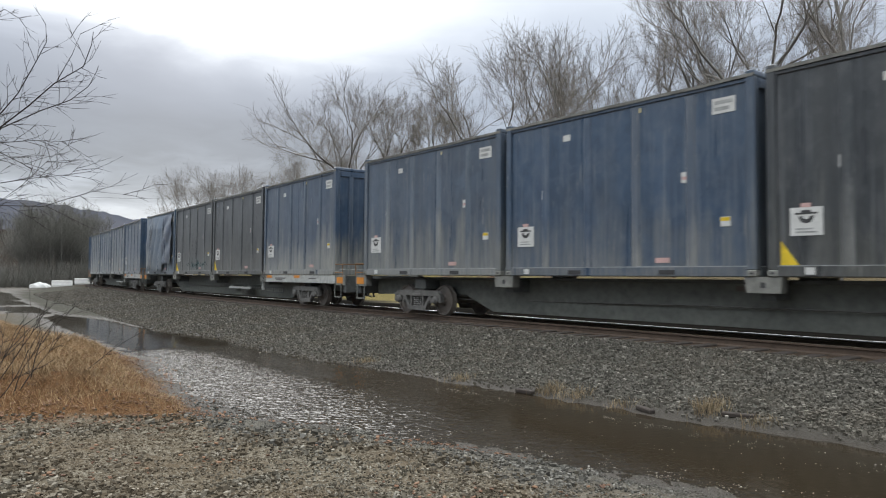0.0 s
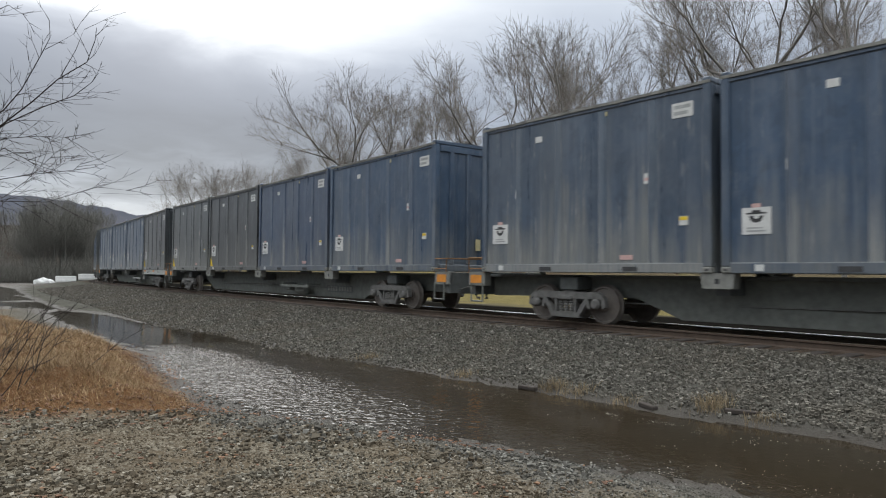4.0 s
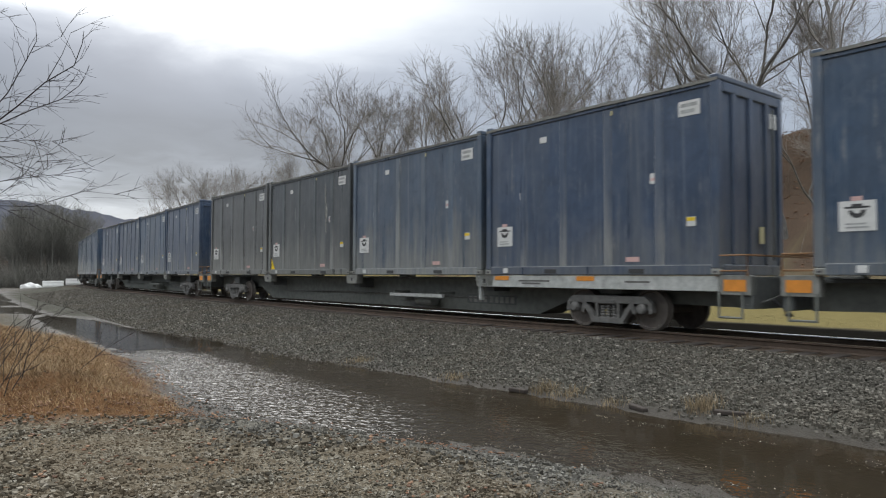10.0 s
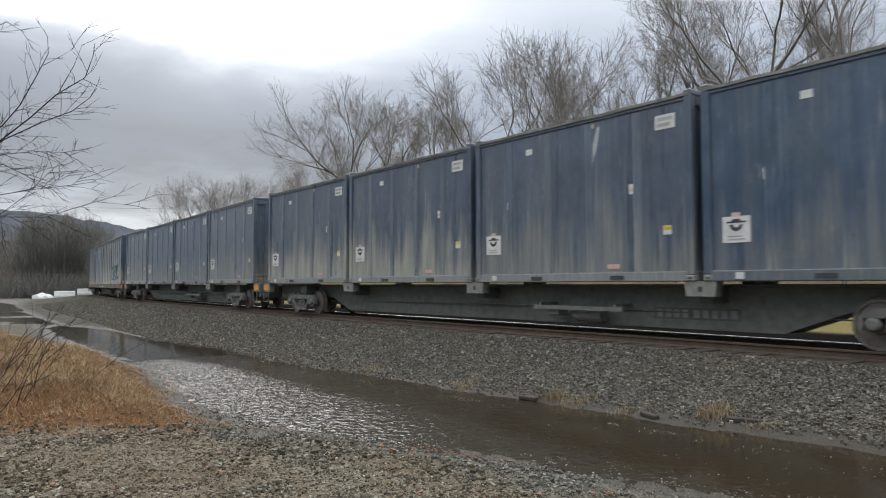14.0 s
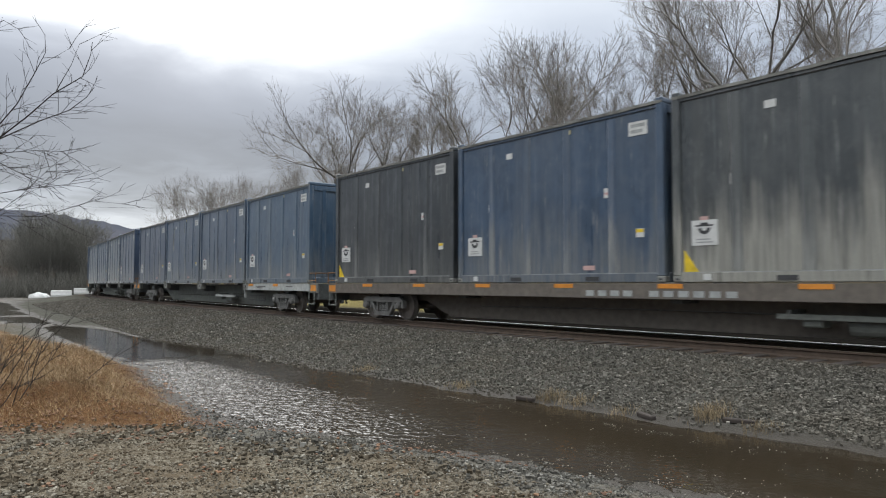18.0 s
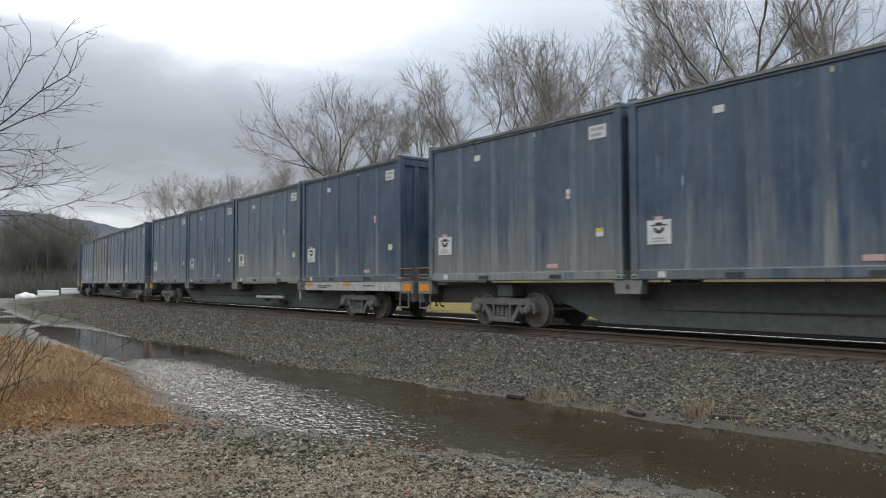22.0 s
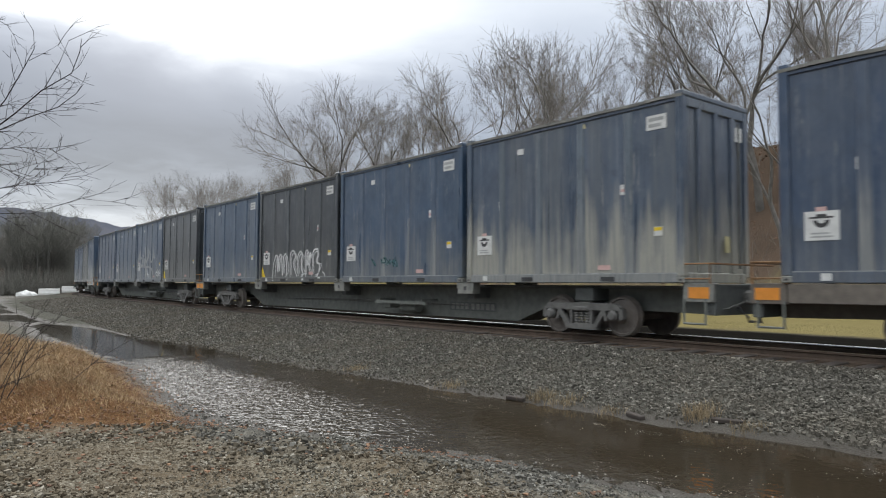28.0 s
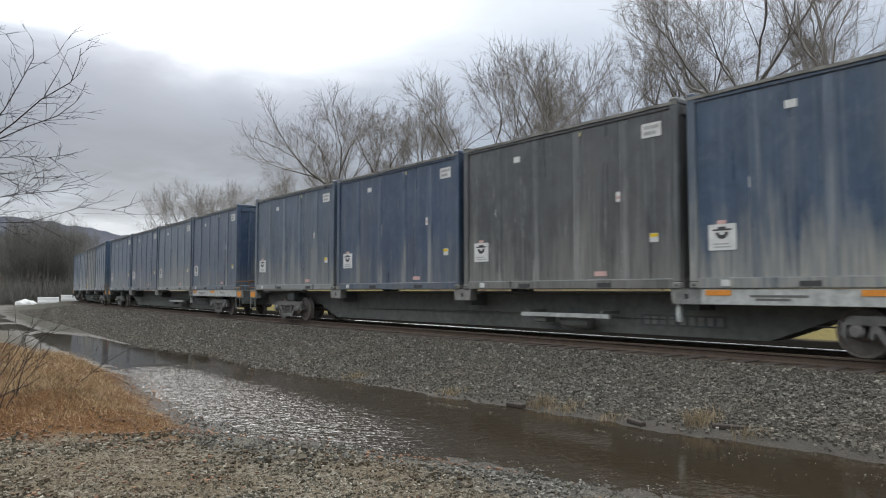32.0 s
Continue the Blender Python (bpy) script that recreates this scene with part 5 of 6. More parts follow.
def build_tree(name, seed, height, depth, spread, twiggy, label=""):
    rng = random.Random(seed)
    root = tagged(new(name), label or "bare deciduous tree with fine grey twigs on a leafy slope", "tree", group="bare trees on the bank")
    wood, twigs = Soup(), Soup()
    lean = Vector((rng.gauss(0, 0.07), rng.gauss(0, 0.07), 1))
    fork(rng, wood, twigs, Vector((0, 0, -0.3)), lean, height * rng.uniform(0.20, 0.28), height * 0.0130, depth, spread, twiggy)
    a = new("trunk", wood.mesh("trunk", BARK))
    b = new("crown", twigs.mesh("crown", TWIG))
    a.parent = b.parent = root
    return root


def ground_at(x, y):
    return float(ground_height(np.array([x]), np.array([y]))[0][0])


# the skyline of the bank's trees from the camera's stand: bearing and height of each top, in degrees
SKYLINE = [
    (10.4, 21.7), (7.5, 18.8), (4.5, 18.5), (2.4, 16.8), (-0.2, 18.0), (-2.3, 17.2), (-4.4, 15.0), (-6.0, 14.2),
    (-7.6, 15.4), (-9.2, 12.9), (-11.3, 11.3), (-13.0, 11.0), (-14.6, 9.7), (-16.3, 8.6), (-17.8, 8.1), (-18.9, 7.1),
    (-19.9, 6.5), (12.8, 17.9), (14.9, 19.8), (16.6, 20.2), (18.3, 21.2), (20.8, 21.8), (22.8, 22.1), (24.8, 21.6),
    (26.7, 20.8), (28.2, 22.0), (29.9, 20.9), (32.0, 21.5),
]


def plant_bank():
    rng = random.Random(21)
    protos = [build_tree("bare_tree", 100 + k, 13.5, 7 if k < 5 else 6, 0.54 + 0.11 * (k % 3), 2) for k in range(7)]
    tall = []
    for p in protos:
        tall.append(max(v.co.z for o in p.children for v in o.data.vertices))
    ss = np.arange(-25.0, 240.0, 0.5)
    count = [0]

    def plant(s, q, top):
        x, y, _ = on_line(s, q)
        k = count[0]
        z = ground_at(x, y) - 0.1
        size = (top - z) / tall[k % 7]
        m = Matrix.Translation((x, y, z)) @ Matrix.Rotation(rng.uniform(0, 6.283), 4, "Z") @ Matrix.Scale(size, 4)
        if k < 7:
            protos[k].matrix_basis = m
        else:
            copy_thing(protos[k % 7], m)
        count[0] += 1

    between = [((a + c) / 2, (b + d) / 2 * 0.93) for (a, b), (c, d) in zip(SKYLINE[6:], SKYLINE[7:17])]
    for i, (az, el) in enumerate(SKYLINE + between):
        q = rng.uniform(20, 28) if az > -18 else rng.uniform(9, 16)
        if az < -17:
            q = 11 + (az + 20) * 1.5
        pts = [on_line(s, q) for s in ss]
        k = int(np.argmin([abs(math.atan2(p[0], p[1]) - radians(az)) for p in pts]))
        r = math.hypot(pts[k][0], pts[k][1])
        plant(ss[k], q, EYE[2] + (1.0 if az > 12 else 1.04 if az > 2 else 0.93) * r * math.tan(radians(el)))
    # lower growth between and behind them
    for q0, q1, s0, s1, gap, h in ((17, 22, 4, 110, 10.5, 10.0), (29, 38, -14, 46, 4.2, 12.5)):
        s = s0
        while s < s1:
            q = rng.uniform(q0, q1)
            x, y, _ = on_line(s, q)
            plant(s, q, ground_at(x, y) + h * rng.uniform(0.7, 1.15))
            s += gap * rng.uniform(0.7, 1.3) * (1 + max(0, s - 60) / 100)


def far_woods():
    """Bare woods past the bend and on the rise, far too many stems to count."""
    rng = random.Random(31)
    soup = Soup()
    for i in range(1150):
        grove = i < 70
        az = radians(rng.uniform(-32.0, -27.8) if grove else rng.uniform(-62, -26.0))
        r = rng.uniform(122, 138) if grove else 135 + 280 * rng.random() ** 0.8
        x, y = math.sin(az) * r, math.cos(az) * r
        hgt = rng.uniform(8.5, 13.2) if grove else rng.uniform(4.5, 8.0)
        base = Vector((x, y, 0))
        base.z = 24.0 * float(smooth(130, 420, np.array([r]))[0]) - 0.7
        top = base + Vector((rng.gauss(0, 0.6), rng.gauss(0, 0.6), hgt))
        rad = 0.05 + 0.0001 * r
        soup.limb([base, base.lerp(top, 0.5), top], [rad * 1.6, rad, 0.03], 3)
        for j in range(16 if grove else 8):
            t = rng.uniform(0.25, 0.98)
            p = base.lerp(top, t)
            a = rng.uniform(0, 6.283)
            ln = hgt * 0.36 * (1.15 - t) + 0.8
            e = p + Vector((math.cos(a) * ln * 0.7, math.sin(a) * ln * 0.7, ln * rng.uniform(0.5, 1.0)))
            soup.limb([p, p.lerp(e, 0.6) + Vector((0, 0, -0.15)), e], [rad * 0.45, rad * 0.30, 0.03], 3)
            for _ in range(5 if grove else 2):
                e2 = e + Vector((rng.gauss(0, 0.9), rng.gauss(0, 0.9), rng.uniform(0.2, 1.6)))
                soup.limb([p.lerp(e, 0.5), e2], [rad * 0.28, 0.012], 3)
    # brush along the wood's edge
    for i in range(420):
        az, r = radians(rng.uniform(-40, -26.5)), rng.uniform(112, 124)
        base = Vector((math.sin(az) * r, math.cos(az) * r, -0.4))
        for _ in range(7):
            e = base + Vector((rng.gauss(0, 0.9), rng.gauss(0, 0.9), rng.uniform(1.2, 4.0)))
            soup.limb([base, base.lerp(e, 0.55) + Vector((rng.gauss(0, 0.2), 0, 0.2)), e], [0.035, 0.028, 0.012], 3)
    me = soup.mesh("far_woods", plain("far_woods_bark", (0.125, 0.120, 0.105), 0.95, var=0.3, scale=0.05))
    return tagged(new("far_woods", me), "brown leafless woods beyond the gravel lot", "woods", kind="stuff")


def undergrowth():
    """Brush and dead leaves on the bank behind the track."""
    rng = random.Random(52)
    sp = Soup()
    for k in range(420):
        s, q = rng.uniform(-6, 45), rng.uniform(14.5, 36)
        x, y, _ = on_line(s, q)
        d = Vector((rng.gauss(0, 0.35), rng.gauss(0, 0.35), 1.0))
        grow(rng, sp, sp, Vector((x, y, ground_at(x, y) - 0.05)), d, rng.uniform(0.5, 2.0), 0.014, 4, 5, 0.7, 0.03, (3, 3, 3, 3, 3))
    tagged(new("undergrowth", sp.mesh("undergrowth", TWIG)), "thin leafless brush on the leafy bank", "brush", kind="stuff")
    r = np.random.RandomState(53)
    n = 5000
    s, q = r.uniform(-4, 40, n), r.uniform(13.5, 34, n)
    h = np.interp(s, LINE_S, LINE_H)
    x, y = np.interp(s, LINE_S, LINE_X) + q * np.cos(h), np.interp(s, LINE_S, LINE_Y) + q * np.sin(h)
    z = ground_height(x, y)[0]
    tagged(stone_mesh("bank_leaves", x, y, z + 0.03, r.uniform(0.05, 0.15, n), LEAFMAT, 54, 0.25), "drifts of brown leaves on the bank", "leaves", kind="stuff")


def mountain():
    m = Mat("ridge_forest", 0.95, 0.0, 0.0)
    c = m.noise(0.012, 6, 0.7)
    m.color(m.ramp(c, (0.3, (0.058, 0.064, 0.082)), (0.7, (0.085, 0.085, 0.095))))
    az = np.radians(np.linspace(-75, 20, 190))
    rows = []
    for r, k in ((900, 0.0), (1150, 0.45), (1400, 0.85), (1600, 1.0), (1900, 0.7), (2300, 0.2)):
        x, y = np.sin(az) * r, np.cos(az) * r
        prof = 136 + 5 * np.sin(az * 9 + 1.0) + 3 * np.sin(az * 17) - 22 * smooth(-0.55, -0.36, az) + 4 * fractal(x, y, 90, 9.0)
        rows.append((x, y, 4 + k * (prof + 3.0 * fractal(x, y, 18, 8.0))))
    me = grid_mesh("backdrop_ridge", *[np.stack([row[i] for row in rows]) for i in range(3)])
    me.materials.append(m.mat)
    return tagged(new("backdrop_ridge", me), "distant dark wooded mountain ridge", "mountain", kind="structure")


# ---- gravel: loose angular stones, joined ----
def stone_mesh(name, xs, ys, zs, sizes, mat, seed, flat=0.7):
    """Angular stones: jittered boxes, all in one mesh."""
    rng = np.random.RandomState(seed)
    n = len(xs)
    cube = np.array([(x, y, z) for x in (-1, 1) for y in (-1, 1) for z in (-1, 1)], float) * 0.5
    v = cube[None] * (1 + rng.uniform(-0.42, 0.30, (n, 8, 3)))
    v *= sizes[:, None, None] * np.stack([rng.uniform(0.85, 1.2, n), rng.uniform(0.75, 1.1, n), rng.uniform(0.6, 1.0, n) * flat / 0.7], 1)[:, None, :]
    ang = rng.uniform(0, 6.283, n)
    tilt = rng.uniform(-0.5, 0.5, n)
    y1, z1 = v[..., 1] * np.cos(tilt)[:, None] - v[..., 2] * np.sin(tilt)[:, None], v[..., 1] * np.sin(tilt)[:, None] + v[..., 2] * np.cos(tilt)[:, None]
    x2, y2 = v[..., 0] * np.cos(ang)[:, None] - y1 * np.sin(ang)[:, None], v[..., 0] * np.sin(ang)[:, None] + y1 * np.cos(ang)[:, None]
    co = np.stack([x2 + xs[:, None], y2 + ys[:, None], z1 + zs[:, None]], -1).reshape(-1, 3)
    quad = np.array([(0, 1, 3, 2), (4, 6, 7, 5), (0, 4, 5, 1), (2, 3, 7, 6), (1, 5, 7, 3)])
    f = (quad[None] + (np.arange(n) * 8)[:, None, None]).reshape(-1, 4)
    me = bpy.data.meshes.new(name)
    me.vertices.add(len(co))
    me.vertices.foreach_set("co", co.ravel())
    me.loops.add(f.size)
    me.loops.foreach_set("vertex_index", f.ravel())
    me.polygons.add(len(f))
    me.polygons.foreach_set("loop_start", np.arange(len(f)) * 4)
    me.update(calc_edges=True)
    me.shade_flat()
    me.materials.append(mat)
    return new(name, me)


def stone_material(name, dark, mid, light, warm):
    m = Mat(name, 0.9, 0.0, 0.0)
    i = m.island()
    base = m.ramp(i, (0.0, dark), (0.55, mid), (0.93, light), (1.0, tuple(min(1, c * 1.6) for c in light)))
    patch = m.ramp(m.noise(0.55, 4), (0.42, 0.0), (0.65, 1.0))
    base = m.mix(m.math("MULTIPLY", patch, 0.5), base, m.mix(i, warm, tuple(c * 1.7 for c in warm)))
    m.color(m.mix(m.math("MULTIPLY", m.noise(60, 3), 0.4), base, tuple(c * 0.5 for c in mid)))
    return m.mat


def scatter_stones():
    rng = np.random.RandomState(3)
    # ballast of the bank, thinner with distance
    n = 96000
    s = 1.5 + 66 * rng.uniform(0, 1, n) ** 2.1
    q = rng.uniform(-6.2, -1.55, n)
    h = np.interp(s, LINE_S, LINE_H)
    x, y = np.interp(s, LINE_S, LINE_X) + q * np.cos(h), np.interp(s, LINE_S, LINE_Y) + q * np.sin(h)
    z, ss, qq, near, far = ground_height(x, y)
    keep = (qq > far - 0.06 + 0.34 * smooth(13, 7, s) + rng.normal(0, 0.09, n)) & (z > WATER_Z - 0.05)
    size = (0.019 + 0.025 * rng.uniform(0, 1, n) ** 1.4) * (1 + np.maximum(s - 12, 0) / 70)
    size[rng.uniform(0, 1, n) < 0.06] *= 1.3
    mat = stone_material("ballast_stone", (0.062, 0.058, 0.050), (0.116, 0.108, 0.093), (0.190, 0.178, 0.155), (0.098, 0.086, 0.068))
    tagged(stone_mesh("ballast_stones", x[keep], y[keep], (z + size * 0.26)[keep], size[keep], mat, 4, 0.95), "loose grey crushed-stone ballast", "ballast", kind="stuff")
    # pebbles of the near bank
    n = 84000
    r = 4.2 + 13 * rng.uniform(0, 1, n) ** 1.9
    az = np.radians(rng.uniform(-38, 30, n))
    x, y = np.sin(az) * r, np.cos(az) * r
    z, ss, qq, near, far = ground_height(x, y)
    grassy = mound_depth(x, y, ss, qq) > 0.1
    keep = (qq < near + 0.25) & (~grassy | (rng.uniform(0, 1, n) < 0.03))
    coarse = smooth(-0.25, 0.45, fractal(x, y, 2.2, 17.0))
    size = 0.007 + (0.013 + 0.024 * coarse) * rng.uniform(0, 1, n) ** 2.1
    size[rng.uniform(0, 1, n) < 0.012] *= 1.6
    size *= 1 - 0.35 * smooth(2.2, 0.6, near - qq)
    mat = stone_material("pebble_stone", (0.042, 0.036, 0.027), (0.104, 0.094, 0.074), (0.255, 0.238, 0.200), (0.112, 0.080, 0.050))
    shore = (near - qq + 0.5 * fractal(x, y, 2.5, 6.0) + rng.normal(0, 0.25, n)) < 1.7
    grey = stone_material("shore_stone", (0.045, 0.043, 0.038), (0.105, 0.101, 0.090), (0.22, 0.214, 0.194), (0.092, 0.082, 0.067))
    for name, pick, stuff, label in (("pebbles", keep & ~shore, mat, "loose mixed grey and tan pebbles"), ("shore_gravel", keep & shore, grey, "loose grey gravel along the water")):
        tagged(stone_mesh(name, x[pick], y[pick], (z + size * 0.14)[pick], size[pick], stuff, 5, 0.85), label, "gravel", kind="stuff")


# ---- dry grass, leaves, weeds ----
def blades(name, xs, ys, zs, heights, seed, mat, label, bend=0.5, width=0.006, category="grass"):
    rng = np.random.RandomState(seed)
    n = len(xs)
    a, b = rng.uniform(0, 6.283, n), rng.uniform(0, 6.283, n)
    lean = heights * rng.uniform(0.1, 1.0, n) * bend
    wx, wy = np.cos(a) * width, np.sin(a) * width
    lx, ly = np.cos(b) * lean, np.sin(b) * lean
    v = np.stack([np.stack([xs - wx, ys - wy, zs], 1), np.stack([xs + wx, ys + wy, zs], 1),
                  np.stack([xs + wx * 0.7 + lx * 0.4, ys + wy * 0.7 + ly * 0.4, zs + heights * 0.62], 1), np.stack([xs - wx * 0.7 + lx * 0.4, ys - wy * 0.7 + ly * 0.4, zs + heights * 0.62], 1),
                  np.stack([xs + lx, ys + ly, zs + heights * (1 - 0.35 * lean / np.maximum(heights, 1e-3))], 1)], 1).reshape(-1, 3)
    i = np.arange(n) * 5
    me = bpy.data.meshes.new(name)
    faces = np.concatenate([np.stack([i, i + 1, i + 2], 1), np.stack([i, i + 2, i + 3], 1), np.stack([i + 3, i + 2, i + 4], 1)])
    me.vertices.add(len(v))
    me.vertices.foreach_set("co", v.ravel())
    me.loops.add(faces.size)
    me.loops.foreach_set("vertex_index", faces.ravel())
    me.polygons.add(len(faces))
    me.polygons.foreach_set("loop_start", np.arange(len(faces)) * 3)
    me.update(calc_edges=True)
    me.shade_flat()
    me.materials.append(mat)
    return tagged(new(name, me), label, category, kind="stuff")


def straw_material(name, a, b, c):
    m = Mat(name, 0.85)
    base = m.ramp(m.island(), (0.0, a), (0.5, b), (1.0, c))
    patch = m.ramp(m.noise(0.9, 3), (0.42, 0.0), (0.62, 1.0))
    m.color(m.mix(m.math("MULTIPLY", patch, 0.75), base, tuple(v * 0.55 for v in b)))
    return m.mat


STRAW = straw_material("straw", (0.13, 0.072, 0.034), (0.27, 0.175, 0.085), (0.42, 0.31, 0.175))
WEED = straw_material("dead_weed", (0.13, 0.095, 0.055), (0.24, 0.18, 0.105), (0.36, 0.29, 0.19))
LEAFMAT = straw_material("dead_leaf", (0.075, 0.038, 0.022), (0.155, 0.078, 0.042), (0.22, 0.13, 0.075))
YELLOWGRASS = straw_material("yellow_grass", (0.14, 0.12, 0.05), (0.21, 0.18, 0.078), (0.30, 0.26, 0.13))


def grass_mound():
    rng = np.random.RandomState(8)
    n = 135000
    s, q = 6.5 + 22 * rng.uniform(0, 1, n) ** 1.4, rng.uniform(-16, -8.7, n)
    h = np.interp(s, LINE_S, LINE_H)
    x, y = np.interp(s, LINE_S, LINE_X) + q * np.cos(h), np.interp(s, LINE_S, LINE_Y) + q * np.sin(h)
    z, ss, qq, near, far = ground_height(x, y)
    wob = fractal(x, y, 1.3, 12.0)
    edge = mound_depth(x, y, ss, qq) + 0.22 * wob
    keep = (edge > 0) & (rng.uniform(0, 1, n) < 0.35 + 0.65 * smooth(0, 1.0, edge))
    hh = rng.uniform(0.07, 0.27, n) * (0.45 + 0.55 * smooth(0.0, 1.6, edge)) * (1 + 0.35 * fractal(x, y, 0.9, 13.0))
    blades("dry_grass", x[keep], y[keep], z[keep] - 0.01, np.maximum(hh[keep], 0.04), 9, STRAW, "matted dry orange-tan grass beside the ditch", 2.4, 0.0028)
    # fallen leaves along the foot of the mound and thinly elsewhere
    n = 42000
    s, q = rng.uniform(2.5, 24, n), rng.uniform(-17, -7.6, n)
    h = np.interp(s, LINE_S, LINE_H)
    x, y = np.interp(s, LINE_S, LINE_X) + q * np.cos(h), np.interp(s, LINE_S, LINE_Y) + q * np.sin(h)
    z, ss, qq, near, far = ground_height(x, y)
    edge = mound_depth(x, y, ss, qq) + 0.2 * fractal(x, y, 1.3, 12.0)
    keep = (np.abs(edge - 0.3) < rng.exponential(0.45, n)) | ((rng.uniform(0, 1, n) < 0.30 * smooth(0.1, 0.5, fractal(x, y, 2.6, 33.0))) & (qq < near - 0.2))
    tagged(stone_mesh("fallen_leaves", x[keep], y[keep], z[keep] + 0.025, rng.uniform(0.014, 0.036, int(keep.sum())), LEAFMAT, 10, 0.22), "brown fallen leaves", "leaves", kind="stuff")


def bank_weeds():
    """Tufts of dead weed at the foot of the ballast, each a thing."""
    rng = np.random.RandomState(15)
    for s, q, hgt, n in ((5.0, -4.35, 0.30, 260), (7.5, -4.75, 0.24, 220), (7.0, -4.7, 0.20, 160), (9.5, -5.0, 0.18, 150), (6.2, -4.7, 0.14, 110), (12.5, -5.1, 0.2, 150), (4.3, -4.45, 0.16, 120)):
        x, y, _ = on_line(s, q)
        xs, ys = x + rng.normal(0, 0.13, n), y + rng.normal(0, 0.10, n)
        z = ground_height(xs, ys)[0]
        blades("weed_tuft", xs, ys, z - 0.01, rng.uniform(0.3, 1.0, n) * hgt, int(s * 10), WEED, "tuft of dead straw-coloured weed at the waterline", 1.0, 0.004, "weed")
    for s, q, ln, a in ((4.6, -4.35, 0.42, 0.3), (5.75, -4.75, 0.30, -0.2), (7.9, -4.95, 0.35, 0.1), (16.5, -3.6, 0.3, 0.4)):
        x, y, h = on_line(s, q)
        bm = bmesh.new()
        box(bm, -ln / 2, ln / 2, -0.05, 0.05, -0.04, 0.025, bevel=0.012)
        for v in bm.verts:
            v.co.z += 0.012 * math.sin(v.co.x * 9 + s)
        me = bpy.data.meshes.new("driftwood")
        bm.to_mesh(me)
        bm.free()
        me.materials.append(TIE)
        ob = tagged(new("driftwood", me), "dark waterlogged piece of broken timber", "wood", group="timber scraps")
        ob.matrix_basis = Matrix.Translation((x, y, ground_at(x, y) + 0.03)) @ Matrix.Rotation(h + math.pi / 2 + a, 4, "Z")


def floating_bits():
    """Foam, straw and pale scraps that drift at the edges of the ditch."""
    rng = np.random.RandomState(61)
    n = 6500
    s = rng.uniform(1.5, 18, n)
    near, far = np.interp(s, *NEAR_EDGE), np.interp(s, *FAR_EDGE)
    q = np.where(rng.uniform(0, 1, n) < 0.6, near + rng.exponential(0.35, n), far - 0.5 - rng.exponential(0.25, n))
    h = np.interp(s, LINE_S, LINE_H)
    x, y = np.interp(s, LINE_S, LINE_X) + q * np.cos(h), np.interp(s, LINE_S, LINE_Y) + q * np.sin(h)
    keep = (fractal(x, y, 0.9, 19.0) > 0.15) & (q < far - 0.1) & (q > near - 0.1)
    z = np.full(n, WATER_Z + 0.004)
    tagged(stone_mesh("floating_debris", x[keep], y[keep], z[keep], rng.uniform(0.004, 0.012, int(keep.sum())), stone_material("foam_scrap", (0.10, 0.09, 0.08), (0.22, 0.21, 0.19), (0.42, 0.41, 0.39), (0.20, 0.17, 0.13)), 62, 0.3), "pale foam and straw scraps floating on the ditch", "debris", kind="stuff")


def far_grass():
    """The yellow-green strip behind the track."""
    rng = np.random.RandomState(18)
    n = 24000
    s, q = -4 + 60 * rng.uniform(0, 1, n) ** 1.4, rng.uniform(7.4, 17.5, n)
    h = np.interp(s, LINE_S, LINE_H)
    x, y = np.interp(s, LINE_S, LINE_X) + q * np.cos(h), np.interp(s, LINE_S, LINE_Y) + q * np.sin(h)
    z = ground_height(x, y)[0]
    blades("yellow_grass", x, y, z - 0.01, rng.uniform(0.02, 0.055, n), 19, YELLOWGRASS, "flattened straw-yellow grass strip behind the track", 0.9, 0.007)


